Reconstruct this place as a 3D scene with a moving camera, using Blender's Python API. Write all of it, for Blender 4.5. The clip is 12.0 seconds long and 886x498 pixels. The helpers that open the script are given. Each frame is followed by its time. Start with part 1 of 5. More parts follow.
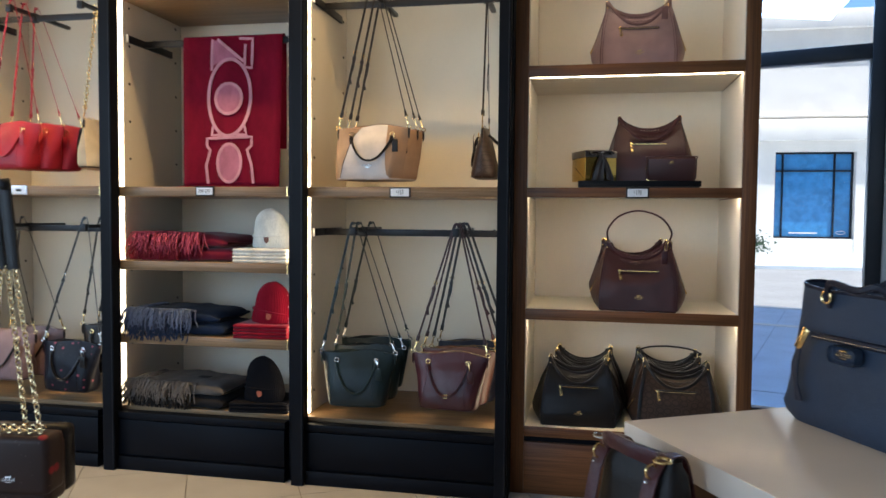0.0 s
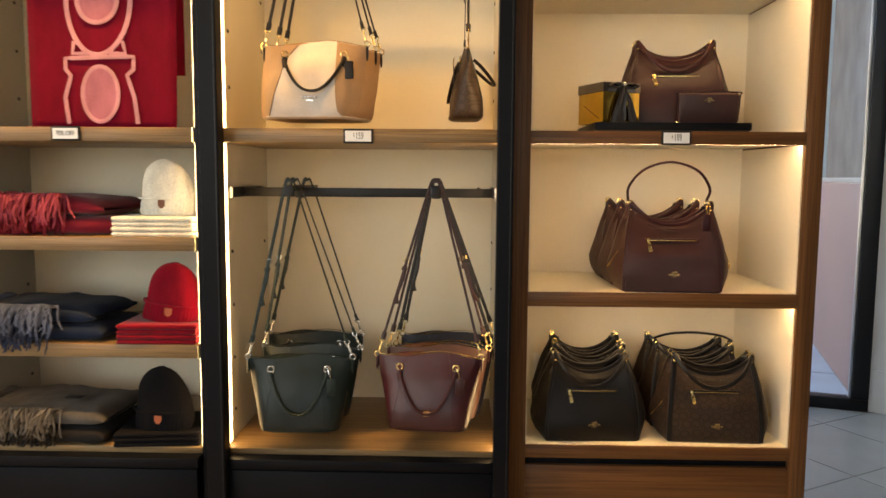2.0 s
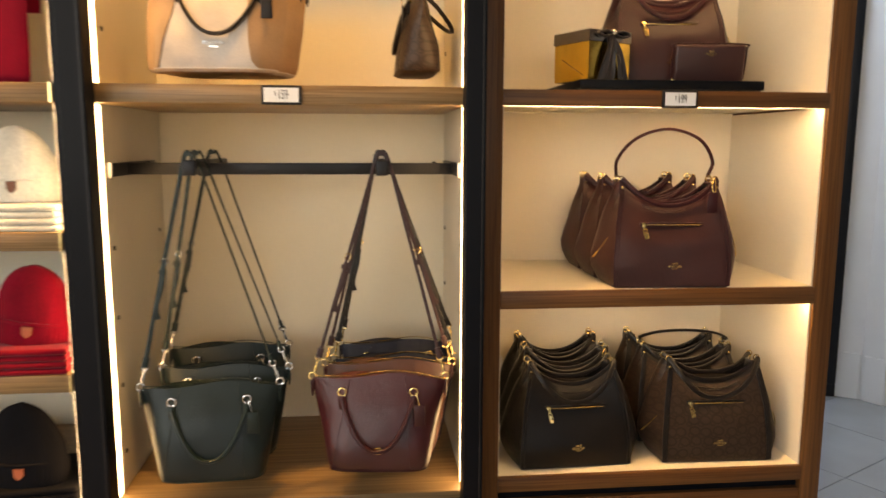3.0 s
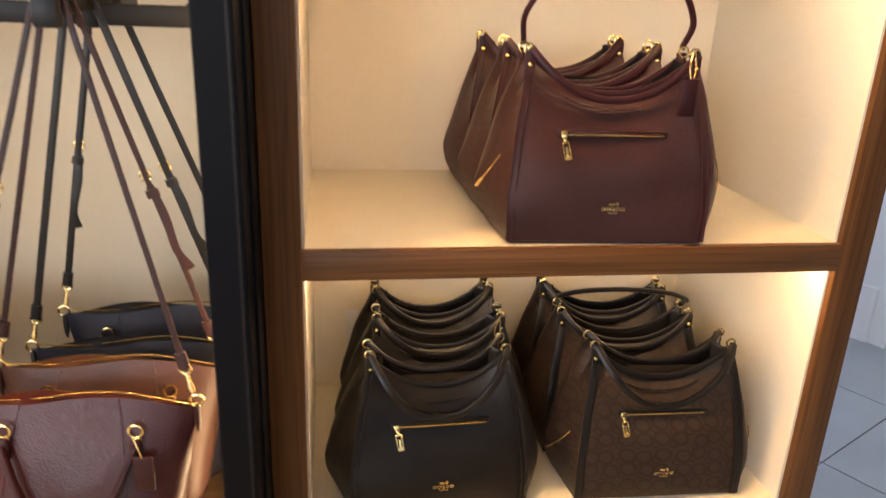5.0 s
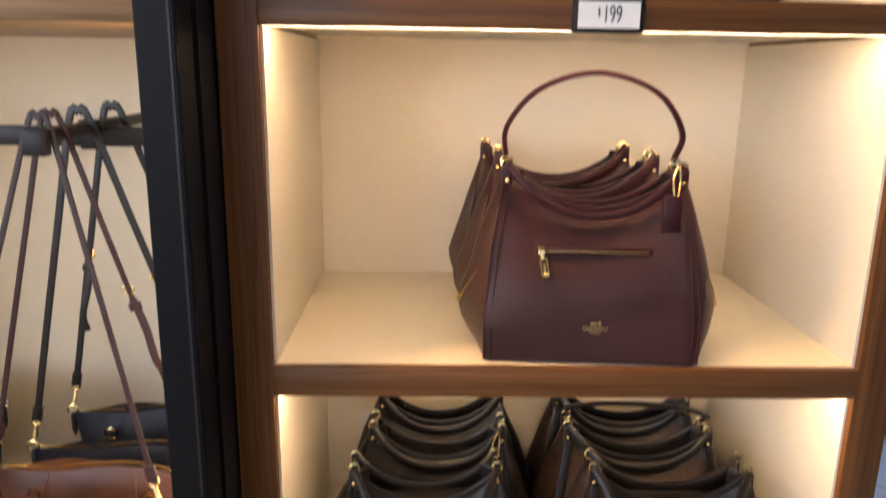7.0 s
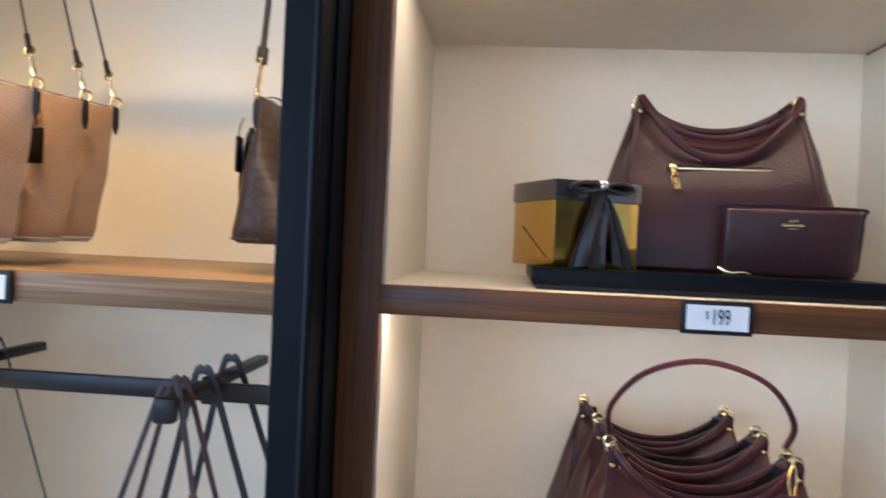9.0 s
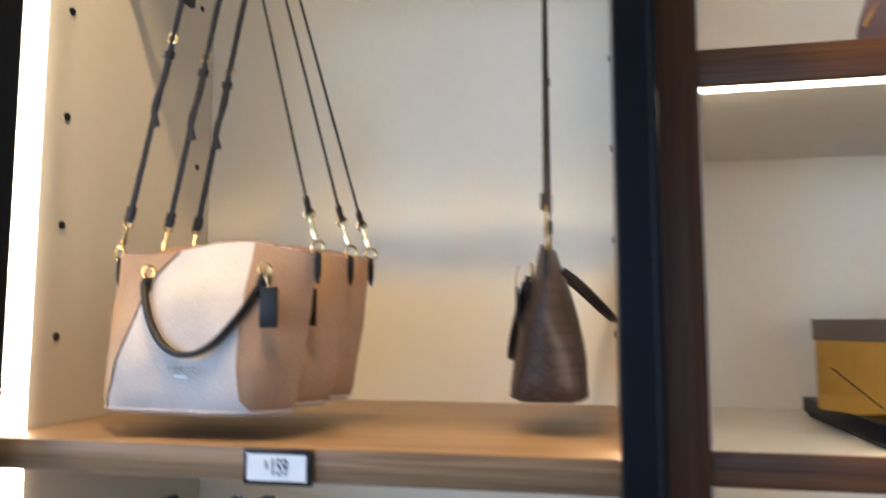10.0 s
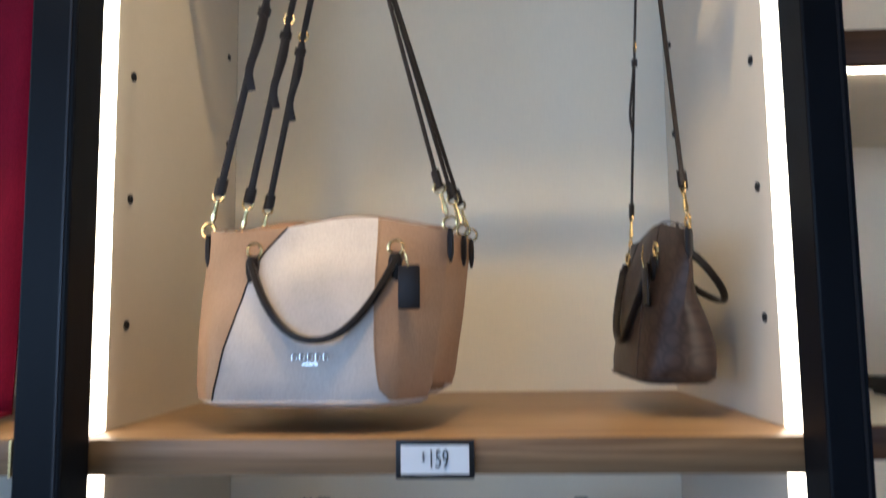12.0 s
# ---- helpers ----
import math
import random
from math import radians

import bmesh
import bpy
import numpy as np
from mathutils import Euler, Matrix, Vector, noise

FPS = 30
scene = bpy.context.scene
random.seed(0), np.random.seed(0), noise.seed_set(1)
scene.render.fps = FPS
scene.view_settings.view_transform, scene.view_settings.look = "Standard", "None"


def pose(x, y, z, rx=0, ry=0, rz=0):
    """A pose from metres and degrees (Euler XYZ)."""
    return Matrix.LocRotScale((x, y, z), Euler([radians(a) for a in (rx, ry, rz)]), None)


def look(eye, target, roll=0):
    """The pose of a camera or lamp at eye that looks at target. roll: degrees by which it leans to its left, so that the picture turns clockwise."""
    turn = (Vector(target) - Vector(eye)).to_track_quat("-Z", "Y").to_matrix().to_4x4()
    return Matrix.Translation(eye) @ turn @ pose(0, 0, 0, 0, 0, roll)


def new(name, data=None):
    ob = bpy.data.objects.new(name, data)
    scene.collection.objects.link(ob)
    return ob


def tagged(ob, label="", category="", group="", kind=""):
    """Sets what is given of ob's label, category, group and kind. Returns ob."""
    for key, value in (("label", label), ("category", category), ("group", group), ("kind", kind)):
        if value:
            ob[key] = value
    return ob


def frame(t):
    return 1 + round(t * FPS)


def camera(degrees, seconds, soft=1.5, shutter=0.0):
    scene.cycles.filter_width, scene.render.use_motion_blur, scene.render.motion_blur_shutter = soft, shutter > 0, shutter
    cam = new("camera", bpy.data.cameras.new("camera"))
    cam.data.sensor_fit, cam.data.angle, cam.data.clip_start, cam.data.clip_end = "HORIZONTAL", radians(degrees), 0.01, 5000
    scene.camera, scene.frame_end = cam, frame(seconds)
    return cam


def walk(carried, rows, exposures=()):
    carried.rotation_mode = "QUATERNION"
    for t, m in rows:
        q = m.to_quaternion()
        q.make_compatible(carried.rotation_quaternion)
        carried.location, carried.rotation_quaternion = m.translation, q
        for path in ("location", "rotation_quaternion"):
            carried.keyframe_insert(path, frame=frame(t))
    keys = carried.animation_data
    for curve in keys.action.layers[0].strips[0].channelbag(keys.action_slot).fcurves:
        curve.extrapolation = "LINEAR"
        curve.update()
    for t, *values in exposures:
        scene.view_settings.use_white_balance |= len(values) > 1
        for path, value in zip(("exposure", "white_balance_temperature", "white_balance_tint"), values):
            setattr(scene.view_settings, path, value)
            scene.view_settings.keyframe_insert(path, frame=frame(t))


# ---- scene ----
cam = camera(62.2, 12.0, shutter=0.5)
PATH = [
    (0, (0.298, -3.053, 1.201), (-0.087, -1.093, 1.107), 0.5),
    (0.5, (0.192, -2.848, 1.21), (-0.142, -0.88, 1.074), 0.2),
    (1, (0.074, -2.648, 1.191), (-0.21, -0.676, 1.024), -0.2),
    (1.5, (-0.092, -2.469, 1.2), (-0.226, -0.483, 1.006), -0.5),
    (2, (-0.17, -2.289, 1.174), (-0.212, -0.299, 0.976), 0.4),
    (2.5, (-0.218, -2.037, 1.174), (-0.168, -0.05, 0.954), 0.7),
    (3, (-0.276, -1.796, 1.184), (-0.079, 0.174, 0.899), 0.2),
    (3.5, (-0.262, -1.566, 1.174), (0.12, 0.37, 0.847), -0.4),
    (3.7, (-0.226, -1.453, 1.175), (0.221, 0.465, 0.826), -0.2),
    (5.3, (0.178, -0.973, 1.166), (0.398, 0.869, 0.42), 2.7),
    (5.5, (0.229, -0.978, 1.171), (0.384, 0.856, 0.389), 2.6),
    (6, (0.252, -0.975, 1.172), (0.33, 0.865, 0.394), 1.8),
    (6.5, (0.261, -0.967, 1.199), (0.314, 0.924, 0.552), 1.0),
    (7, (0.267, -0.972, 1.228), (0.31, 0.968, 0.746), 0.9),
    (7.5, (0.279, -0.972, 1.294), (0.337, 1.012, 1.053), 1.6),
    (9.5, (0.136, -0.985, 1.415), (-0.184, 0.989, 1.453), 1.8),
    (9.8, (0.016, -0.974, 1.45), (-0.385, 0.982, 1.573), 0.9),
    (10, (-0.085, -0.945, 1.471), (-0.483, 1.006, 1.668), -0.0),
    (10.5, (-0.235, -0.883, 1.483), (-0.556, 1.069, 1.775), 0.6),
    (11, (-0.301, -0.83, 1.487), (-0.561, 1.12, 1.846), 1.4),
    (11.5, (-0.373, -0.869, 1.488), (-0.549, 1.091, 1.84), 0.7),
    (12, (-0.423, -0.929, 1.446), (-0.511, 1.059, 1.646), -0.7),
]
# seconds, stops, kelvin, tint
EXPOSURES = ((0.0, 0.68, 6300, 12), (0.9, 0.74, 7100, 13), (1.5, 0.96, 9300, 17), (2.5, 1.22, 12000, 21), (3.7, 1.34, 10400, 24),
             (5.5, 1.66, 9150, 25), (7.0, 1.58, 8100, 24), (7.5, 1.5, 6700, 21), (9.5, 1.26, 5600, 16), (10.5, 0.95, 5350, 13), (12.0, 0.64, 5250, 13))
DAYLIGHT_POWER, LED_GLOW, SPOT_POWER = 46, 4.7, 64
walk(cam, [(t, look(eye, target, roll)) for t, eye, target, roll in PATH], EXPOSURES)

# ---- world, sun, large lights ----
world = bpy.data.worlds.new("world")
scene.world = world
world.use_nodes = True
wn = world.node_tree.nodes
sky = wn.new("ShaderNodeTexSky")
sky.sky_type = "NISHITA"
sky.sun_disc = False
sky.ozone_density, sky.dust_density = 9.0, 0.1
sky.sun_elevation, sky.sun_rotation = radians(65), radians(120)
world.node_tree.links.new(sky.outputs[0], wn["Background"].inputs[0])
wn["Background"].inputs[1].default_value = 0.15
sun = new("sun", bpy.data.lights.new("sun", "SUN"))
sun.data.energy, sun.data.angle, sun.data.color = 5, radians(0.5), (1, 0.95, 0.87)
sun.matrix_basis = look((0, 0, 30), (-0.866 * 10, 0.5 * 10, 30 - 10 * math.tan(radians(65))))


def area(name, m, sx, sy, power, colour):
    ob = new(name, bpy.data.lights.new(name, "AREA"))
    ob.data.shape, ob.data.size, ob.data.size_y = "RECTANGLE", sx, sy
    ob.data.energy, ob.data.color = power, colour
    ob.matrix_basis = m
    return ob


# daylight behind the walk: an inferred west window, then two added south fills
area("daylight_fill", look((-4.9, -2.6, 1.95), (1.5, 0.4, 1.6)), 3.0, 1.45, DAYLIGHT_POWER, (0.52, 0.74, 1))
area("daylight_fill", look((-3.3, -5.9, 1.7), (-0.4, 0, 1.0)), 2.4, 2.2, DAYLIGHT_POWER * 1.5, (0.55, 0.76, 1))
area("daylight_fill", look((0.6, -5.9, 1.7), (0.3, 0, 1.0)), 2.4, 2.2, DAYLIGHT_POWER * 0.18, (0.55, 0.76, 1))

# skylight in the upper light of the glazed front
area("daylight_fill", look((1.42, 1.33, 2.52), (1.75, 0.3, 0.0)), 0.8, 0.7, 15, (0.3, 0.56, 1))

# ---- materials ----


def nodes_of(name):
    m = bpy.data.materials.new(name)
    m.use_nodes = True
    nt = m.node_tree
    return m, nt, nt.nodes["Principled BSDF"]


def node(nt, kind, **inputs):
    n = nt.nodes.new(kind)
    for k, v in inputs.items():
        n.inputs[k.replace("_", " ")].default_value = v
    return n


def coords(nt, scale=(1, 1, 1)):
    tc = nt.nodes.new("ShaderNodeTexCoord")
    mp = node(nt, "ShaderNodeMapping", Scale=scale)
    nt.links.new(tc.outputs["Object"], mp.inputs[0])
    return mp.outputs[0]


def ramp(nt, fac, stops):
    r = nt.nodes.new("ShaderNodeValToRGB")
    while len(r.color_ramp.elements) < len(stops):
        r.color_ramp.elements.new(0.5)
    for e, (p, c) in zip(r.color_ramp.elements, stops):
        e.position, e.color = p, (*c, 1)
    nt.links.new(fac, r.inputs[0])
    return r.outputs[0]


def mixed(nt, fac, a, b, mode="MIX"):
    n = nt.nodes.new("ShaderNodeMix")
    n.data_type, n.blend_type = "RGBA", mode
    for socket, v in ((n.inputs["Factor"], fac), (n.inputs[6], a), (n.inputs[7], b)):
        if isinstance(v, (int, float)):
            socket.default_value = v
        elif isinstance(v, tuple):
            socket.default_value = (*v, 1)
        else:
            nt.links.new(v, socket)
    return n.outputs[2]


def relief(nt, p, height, strength, distance):
    b = node(nt, "ShaderNodeBump", Strength=strength, Distance=distance)
    nt.links.new(height, b.inputs["Height"])
    nt.links.new(b.outputs[0], p.inputs["Normal"])


def tone(c, k):
    return tuple(min(1, v * k) for v in c)


def surface(name, c, rough, metal=0.0, grain=40, spread=0.12, bump=0.1, fine=300, gloss=0.08, coat=0.0, spec=0.3):
    """A plain surface with two scales of variation and a fine relief."""
    m, nt, p = nodes_of(name)
    v = coords(nt)
    big = node(nt, "ShaderNodeTexNoise", Scale=grain * 0.12, Detail=3)
    small = node(nt, "ShaderNodeTexNoise", Scale=fine, Detail=4)
    nt.links.new(v, big.inputs["Vector"])
    nt.links.new(v, small.inputs["Vector"])
    base = ramp(nt, big.outputs[0], ((0.3, tone(c, 1 - spread)), (0.7, tone(c, 1 + spread))))
    speck = ramp(nt, small.outputs[0], ((0.3, (1 - spread * 0.6,) * 3), (0.7, (1, 1, 1))))
    nt.links.new(mixed(nt, 1.0, base, speck, "MULTIPLY"), p.inputs["Base Color"])
    r = nt.nodes.new("ShaderNodeMapRange")
    r.inputs["To Min"].default_value, r.inputs["To Max"].default_value = max(0.02, rough - gloss), min(1, rough + gloss)
    nt.links.new(big.outputs[0], r.inputs["Value"])
    nt.links.new(r.outputs[0], p.inputs["Roughness"])
    p.inputs["Metallic"].default_value = metal
    p.inputs["Coat Weight"].default_value = coat
    p.inputs["Specular IOR Level"].default_value = spec
    if bump:
        relief(nt, p, small.outputs[0], bump, 0.001)
    return m


def leather(name, c, rough=0.42, pebble=420, depth=0.35, spec=0.26):
    m, nt, p = nodes_of(name)
    v = coords(nt)
    cells = node(nt, "ShaderNodeTexVoronoi", Scale=pebble)
    cells.feature = "F1"
    big = node(nt, "ShaderNodeTexNoise", Scale=9, Detail=4)
    fold = node(nt, "ShaderNodeTexNoise", Scale=26, Detail=2)
    for n in (cells, big, fold):
        nt.links.new(v, n.inputs["Vector"])
    base = ramp(nt, big.outputs[0], ((0.3, tone(c, 0.82)), (0.72, tone(c, 1.18))))
    pores = ramp(nt, cells.outputs["Distance"], ((0.0, (1, 1, 1)), (0.9, (0.88, 0.88, 0.88))))
    nt.links.new(mixed(nt, 1.0, base, pores, "MULTIPLY"), p.inputs["Base Color"])
    p.inputs["Roughness"].default_value = rough
    p.inputs["Specular IOR Level"].default_value = spec
    a = nt.nodes.new("ShaderNodeMath")
    a.operation = "MULTIPLY_ADD"
    nt.links.new(fold.outputs[0], a.inputs[0])
    a.inputs[1].default_value = 3.0
    nt.links.new(cells.outputs["Distance"], a.inputs[2])
    relief(nt, p, a.outputs[0], depth, 0.0012)
    return m


def timber(name, dark, light, along, rough=0.42, fine=1.0):
    """Veneer with a straight fine grain along an axis: 0, 1 or 2."""
    m, nt, p = nodes_of(name)
    s = [62 * fine] * 3
    s[along] = 1.1
    v = coords(nt, tuple(s))
    rnd = nt.nodes.new("ShaderNodeObjectInfo")
    add = nt.nodes.new("ShaderNodeVectorMath")
    add.operation = "MULTIPLY_ADD"
    nt.links.new(rnd.outputs["Random"], add.inputs[0])
    add.inputs[1].default_value = (40, 40, 40)
    nt.links.new(v, add.inputs[2])
    wide = node(nt, "ShaderNodeTexNoise", Scale=0.22, Detail=3, Roughness=0.5)
    g = node(nt, "ShaderNodeTexNoise", Scale=1.0, Detail=5, Roughness=0.55, Distortion=0.25)
    f = node(nt, "ShaderNodeTexNoise", Scale=4.2, Detail=2)
    for n in (wide, g, f):
        nt.links.new(add.outputs[0], n.inputs["Vector"])
    mean = tuple((a + b) / 2 for a, b in zip(dark, light))
    base = ramp(nt, g.outputs[0], ((0.3, dark), (0.5, mean), (0.7, light)))
    bands = ramp(nt, wide.outputs[0], ((0.35, (0.86, 0.84, 0.82)), (0.65, (1, 1, 1))))
    pores = ramp(nt, f.outputs[0], ((0.36, (0.55, 0.5, 0.46)), (0.52, (1, 1, 1))))
    nt.links.new(mixed(nt, 0.6, mixed(nt, 1.0, base, bands, "MULTIPLY"), pores, "MULTIPLY"), p.inputs["Base Color"])
    p.inputs["Roughness"].default_value = rough
    p.inputs["Specular IOR Level"].default_value = 0.25
    relief(nt, p, f.outputs[0], 0.15, 0.0006)
    return m


def glow(name, c, strength):
    m, nt, p = nodes_of(name)
    p.inputs["Base Color"].default_value = (0.8, 0.8, 0.8, 1)
    p.inputs["Emission Color"].default_value = (*c, 1)
    p.inputs["Emission Strength"].default_value = strength
    return m


def linen(name, c):
    """Board wrapped in a fine woven paper."""
    m, nt, p = nodes_of(name)
    a = node(nt, "ShaderNodeTexNoise", Scale=1.0, Detail=3)
    b = node(nt, "ShaderNodeTexNoise", Scale=1.0, Detail=3)
    big = node(nt, "ShaderNodeTexNoise", Scale=2.2, Detail=3)
    nt.links.new(coords(nt, (30, 30, 420)), a.inputs["Vector"])
    nt.links.new(coords(nt, (420, 420, 30)), b.inputs["Vector"])
    nt.links.new(coords(nt), big.inputs["Vector"])
    weave = mixed(nt, 0.5, a.outputs[0], b.outputs[0])
    base = ramp(nt, weave, ((0.3, tone(c, 0.96)), (0.7, tone(c, 1.03))))
    stain = ramp(nt, big.outputs[0], ((0.3, (0.93, 0.92, 0.9)), (0.7, (1, 1, 1))))
    nt.links.new(mixed(nt, 1.0, base, stain, "MULTIPLY"), p.inputs["Base Color"])
    p.inputs["Roughness"].default_value = 0.62
    relief(nt, p, weave, 0.04, 0.0006)
    return m


def canvas(name, ground, mark, cell=0.036):
    """Coated canvas with a printed repeat of plain rings."""
    m, nt, p = nodes_of(name)
    tc = nt.nodes.new("ShaderNodeTexCoord")
    sep = nt.nodes.new("ShaderNodeSeparateXYZ")
    nt.links.new(tc.outputs["Object"], sep.inputs[0])

    def op(kind, a, b=0.0, c=0.0):
        n = nt.nodes.new("ShaderNodeMath")
        n.operation = kind
        for s, val in zip(n.inputs, (a, b, c)):
            if isinstance(val, (int, float)):
                s.default_value = val
            else:
                nt.links.new(val, s)
        return n.outputs[0]

    across = op("ADD", sep.outputs[0], op("MULTIPLY", sep.outputs[1], 0.8))
    flatten = nt.nodes.new("ShaderNodeCombineXYZ")
    nt.links.new(op("DIVIDE", across, cell), flatten.inputs[0])
    nt.links.new(op("DIVIDE", sep.outputs[2], cell * 0.86), flatten.inputs[1])

    def ringed(randomness, shift, radius, width):
        cells = node(nt, "ShaderNodeTexVoronoi", Scale=1.0, Randomness=randomness)
        cells.voronoi_dimensions = "2D"
        mv = node(nt, "ShaderNodeMapping", Location=(shift, shift, 0))
        nt.links.new(flatten.outputs[0], mv.inputs[0])
        nt.links.new(mv.outputs[0], cells.inputs["Vector"])
        n = nt.nodes.new("ShaderNodeMapRange")
        n.inputs["From Min"].default_value, n.inputs["From Max"].default_value = width + 0.03, width - 0.03
        nt.links.new(op("ABSOLUTE", op("SUBTRACT", cells.outputs["Distance"], radius)), n.inputs["Value"])
        return n.outputs[0]

    mask = op("MAXIMUM", ringed(0.3, 0.0, 0.4, 0.085), ringed(0.3, 0.37, 0.2, 0.06))
    big = node(nt, "ShaderNodeTexNoise", Scale=14, Detail=4)
    nt.links.new(tc.outputs["Object"], big.inputs["Vector"])
    shade = ramp(nt, big.outputs[0], ((0.3, (0.8, 0.8, 0.8)), (0.7, (1, 1, 1))))
    nt.links.new(mixed(nt, 1.0, mixed(nt, mask, ground, mark), shade, "MULTIPLY"), p.inputs["Base Color"])
    p.inputs["Roughness"].default_value = 0.42
    p.inputs["Specular IOR Level"].default_value = 0.22
    weave = node(nt, "ShaderNodeTexNoise", Scale=700, Detail=2)
    nt.links.new(tc.outputs["Object"], weave.inputs["Vector"])
    relief(nt, p, weave.outputs[0], 0.12, 0.0006)
    return m


def floral(name, ground, flower, scale=30, size=0.2):
    m, nt, p = nodes_of(name)
    v = coords(nt)
    cells = node(nt, "ShaderNodeTexVoronoi", Scale=scale, Randomness=0.9)
    small = node(nt, "ShaderNodeTexVoronoi", Scale=58)
    for n in (cells, small):
        nt.links.new(v, n.inputs["Vector"])
    a = ramp(nt, cells.outputs["Distance"], ((size, flower), (size + 0.06, ground)))
    b = ramp(nt, small.outputs["Distance"], ((0.05, (0.3, 0.22, 0.2)), (0.09, (0, 0, 0))))
    nt.links.new(mixed(nt, 0.5, a, b, "ADD"), p.inputs["Base Color"])
    p.inputs["Specular IOR Level"].default_value = 0.15
    p.inputs["Roughness"].default_value = 0.4
    return m


def knit(name, c, scale=260, sheen=0.12):
    m, nt, p = nodes_of(name)
    v = coords(nt, (1, 1, 0.5))
    n = node(nt, "ShaderNodeTexVoronoi", Scale=scale)
    big = node(nt, "ShaderNodeTexNoise", Scale=18, Detail=4)
    for t in (n, big):
        nt.links.new(v, t.inputs["Vector"])
    base = ramp(nt, big.outputs[0], ((0.3, tone(c, 0.8)), (0.7, tone(c, 1.15))))
    yarn = ramp(nt, n.outputs["Distance"], ((0, (1, 1, 1)), (0.8, (0.78, 0.78, 0.78))))
    nt.links.new(mixed(nt, 1.0, base, yarn, "MULTIPLY"), p.inputs["Base Color"])
    p.inputs["Roughness"].default_value = 0.92
    p.inputs["Sheen Weight"].default_value = sheen
    p.inputs["Specular IOR Level"].default_value = 0.08
    relief(nt, p, n.outputs["Distance"], 0.3, 0.001)
    return m


WALNUT_V = timber("walnut_upright", (0.1, 0.039, 0.014), (0.19, 0.078, 0.028), 2)
WALNUT_H = timber("walnut_cross", (0.1, 0.039, 0.014), (0.19, 0.078, 0.028), 0)
OAK = timber("warm_shelf_veneer", (0.195, 0.116, 0.056), (0.32, 0.205, 0.108), 0, 0.36)
BLACK = surface("black_lacquer", (0.0036, 0.0046, 0.0072), 0.42, spread=0.2, bump=0.05, gloss=0.1, spec=0.09)
BLACK_METAL = surface("black_metal", (0.014, 0.014, 0.016), 0.4, metal=0.3, bump=0.05)
LINEN = linen("cream_linen_board", (0.77, 0.69, 0.56))
LINEN_PALE = linen("pale_cream_board", (0.74, 0.68, 0.57))
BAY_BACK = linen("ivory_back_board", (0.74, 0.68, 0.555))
# Same board as the back; its darker tone holds the sides' shade.
BAY_SIDE_SHADED = linen("ivory_board_shaded", (0.6, 0.545, 0.455))
LED = glow("led_diffuser", (1, 0.81, 0.53), LED_GLOW)
LED_SHELF = glow("led_shelf_diffuser", (1, 0.8, 0.53), LED_GLOW * 3.0)
GOLD = surface("polished_brass", (0.8, 0.57, 0.25), 0.22, metal=1, bump=0.02, spread=0.08, gloss=0.06)
PALE_GOLD = surface("pale_gold_metal", (0.7, 0.54, 0.3), 0.25, metal=1, bump=0.02, gloss=0.06)
SILVER = surface("nickel", (0.72, 0.7, 0.67), 0.22, metal=1, bump=0.02, gloss=0.06)
DULL_SILVER = surface("dull_nickel", (0.55, 0.53, 0.51), 0.24, metal=1, bump=0.02)
STEEL = surface("brushed_steel", (0.6, 0.6, 0.6), 0.35, metal=1, bump=0.03)
MAROON = leather("oxblood_leather", (0.05, 0.0175, 0.0165), 0.34, spec=0.34)
MAROON_TRIM = leather("oxblood_trim", (0.038, 0.008, 0.01), 0.34, 700, 0.2)
PLUM = leather("plum_leather", (0.048, 0.0105, 0.0135), 0.28, spec=0.4)
COPPER = leather("brown_red_leather", (0.06, 0.027, 0.0215), 0.34, spec=0.36)
PLUM_STRAP = leather("plum_strap", (0.034, 0.014, 0.014), 0.36, 700, 0.2)
BLACK_LEATHER = leather("black_leather", (0.0082, 0.0066, 0.006), 0.32)
BLACK_TRIM = leather("black_trim", (0.0085, 0.007, 0.0064), 0.28, 800, 0.15, 0.32)
BROWN_STRAP = leather("dark_brown_strap", (0.013, 0.0085, 0.0065), 0.4, 700, 0.2, 0.2)
TEAL = leather("deep_green_leather", (0.0062, 0.0158, 0.0178), 0.36, spec=0.32)
TEAL_TRIM = leather("deep_green_trim", (0.008, 0.02, 0.02), 0.35, 800, 0.2)
NAVY = leather("navy_leather", (0.012, 0.014, 0.026), 0.38)
DENIM_BLUE = leather("slate_blue_leather", (0.027, 0.042, 0.07), 0.42)
TAN = leather("tan_leather", (0.34, 0.206, 0.122), 0.44, 300, 0.3)
CHALK = leather("chalk_leather", (0.57, 0.5, 0.445), 0.46, 300, 0.3)
RED = leather("red_leather", (0.36, 0.016, 0.03), 0.42)
PINK = leather("dusty_pink_leather", (0.23, 0.142, 0.134), 0.42)
PINK_TRIM = leather("dusky_pink_trim", (0.12, 0.062, 0.06), 0.38, 700, 0.2)
CREAM_LEATHER = leather("cream_leather", (0.55, 0.42, 0.26), 0.45)
SIGNATURE = canvas("brown_ring_canvas", (0.044, 0.027, 0.0195), (0.028, 0.0175, 0.013), 0.033)
FLORAL = floral("navy_flower_print", (0.006, 0.0065, 0.011), (0.22, 0.045, 0.065), 26, 0.13)
FLORAL_BROWN = floral("brown_flower_print", (0.035, 0.021, 0.017), (0.24, 0.02, 0.025), 15, 0.17)
LINING = surface("dark_lining", (0.008, 0.0065, 0.006), 0.7, spec=0.1)
GOLD_PAPER = surface("gold_foil_paper", (0.72, 0.47, 0.12), 0.16, metal=1.0, grain=60, bump=0.02, fine=40, gloss=0.05)
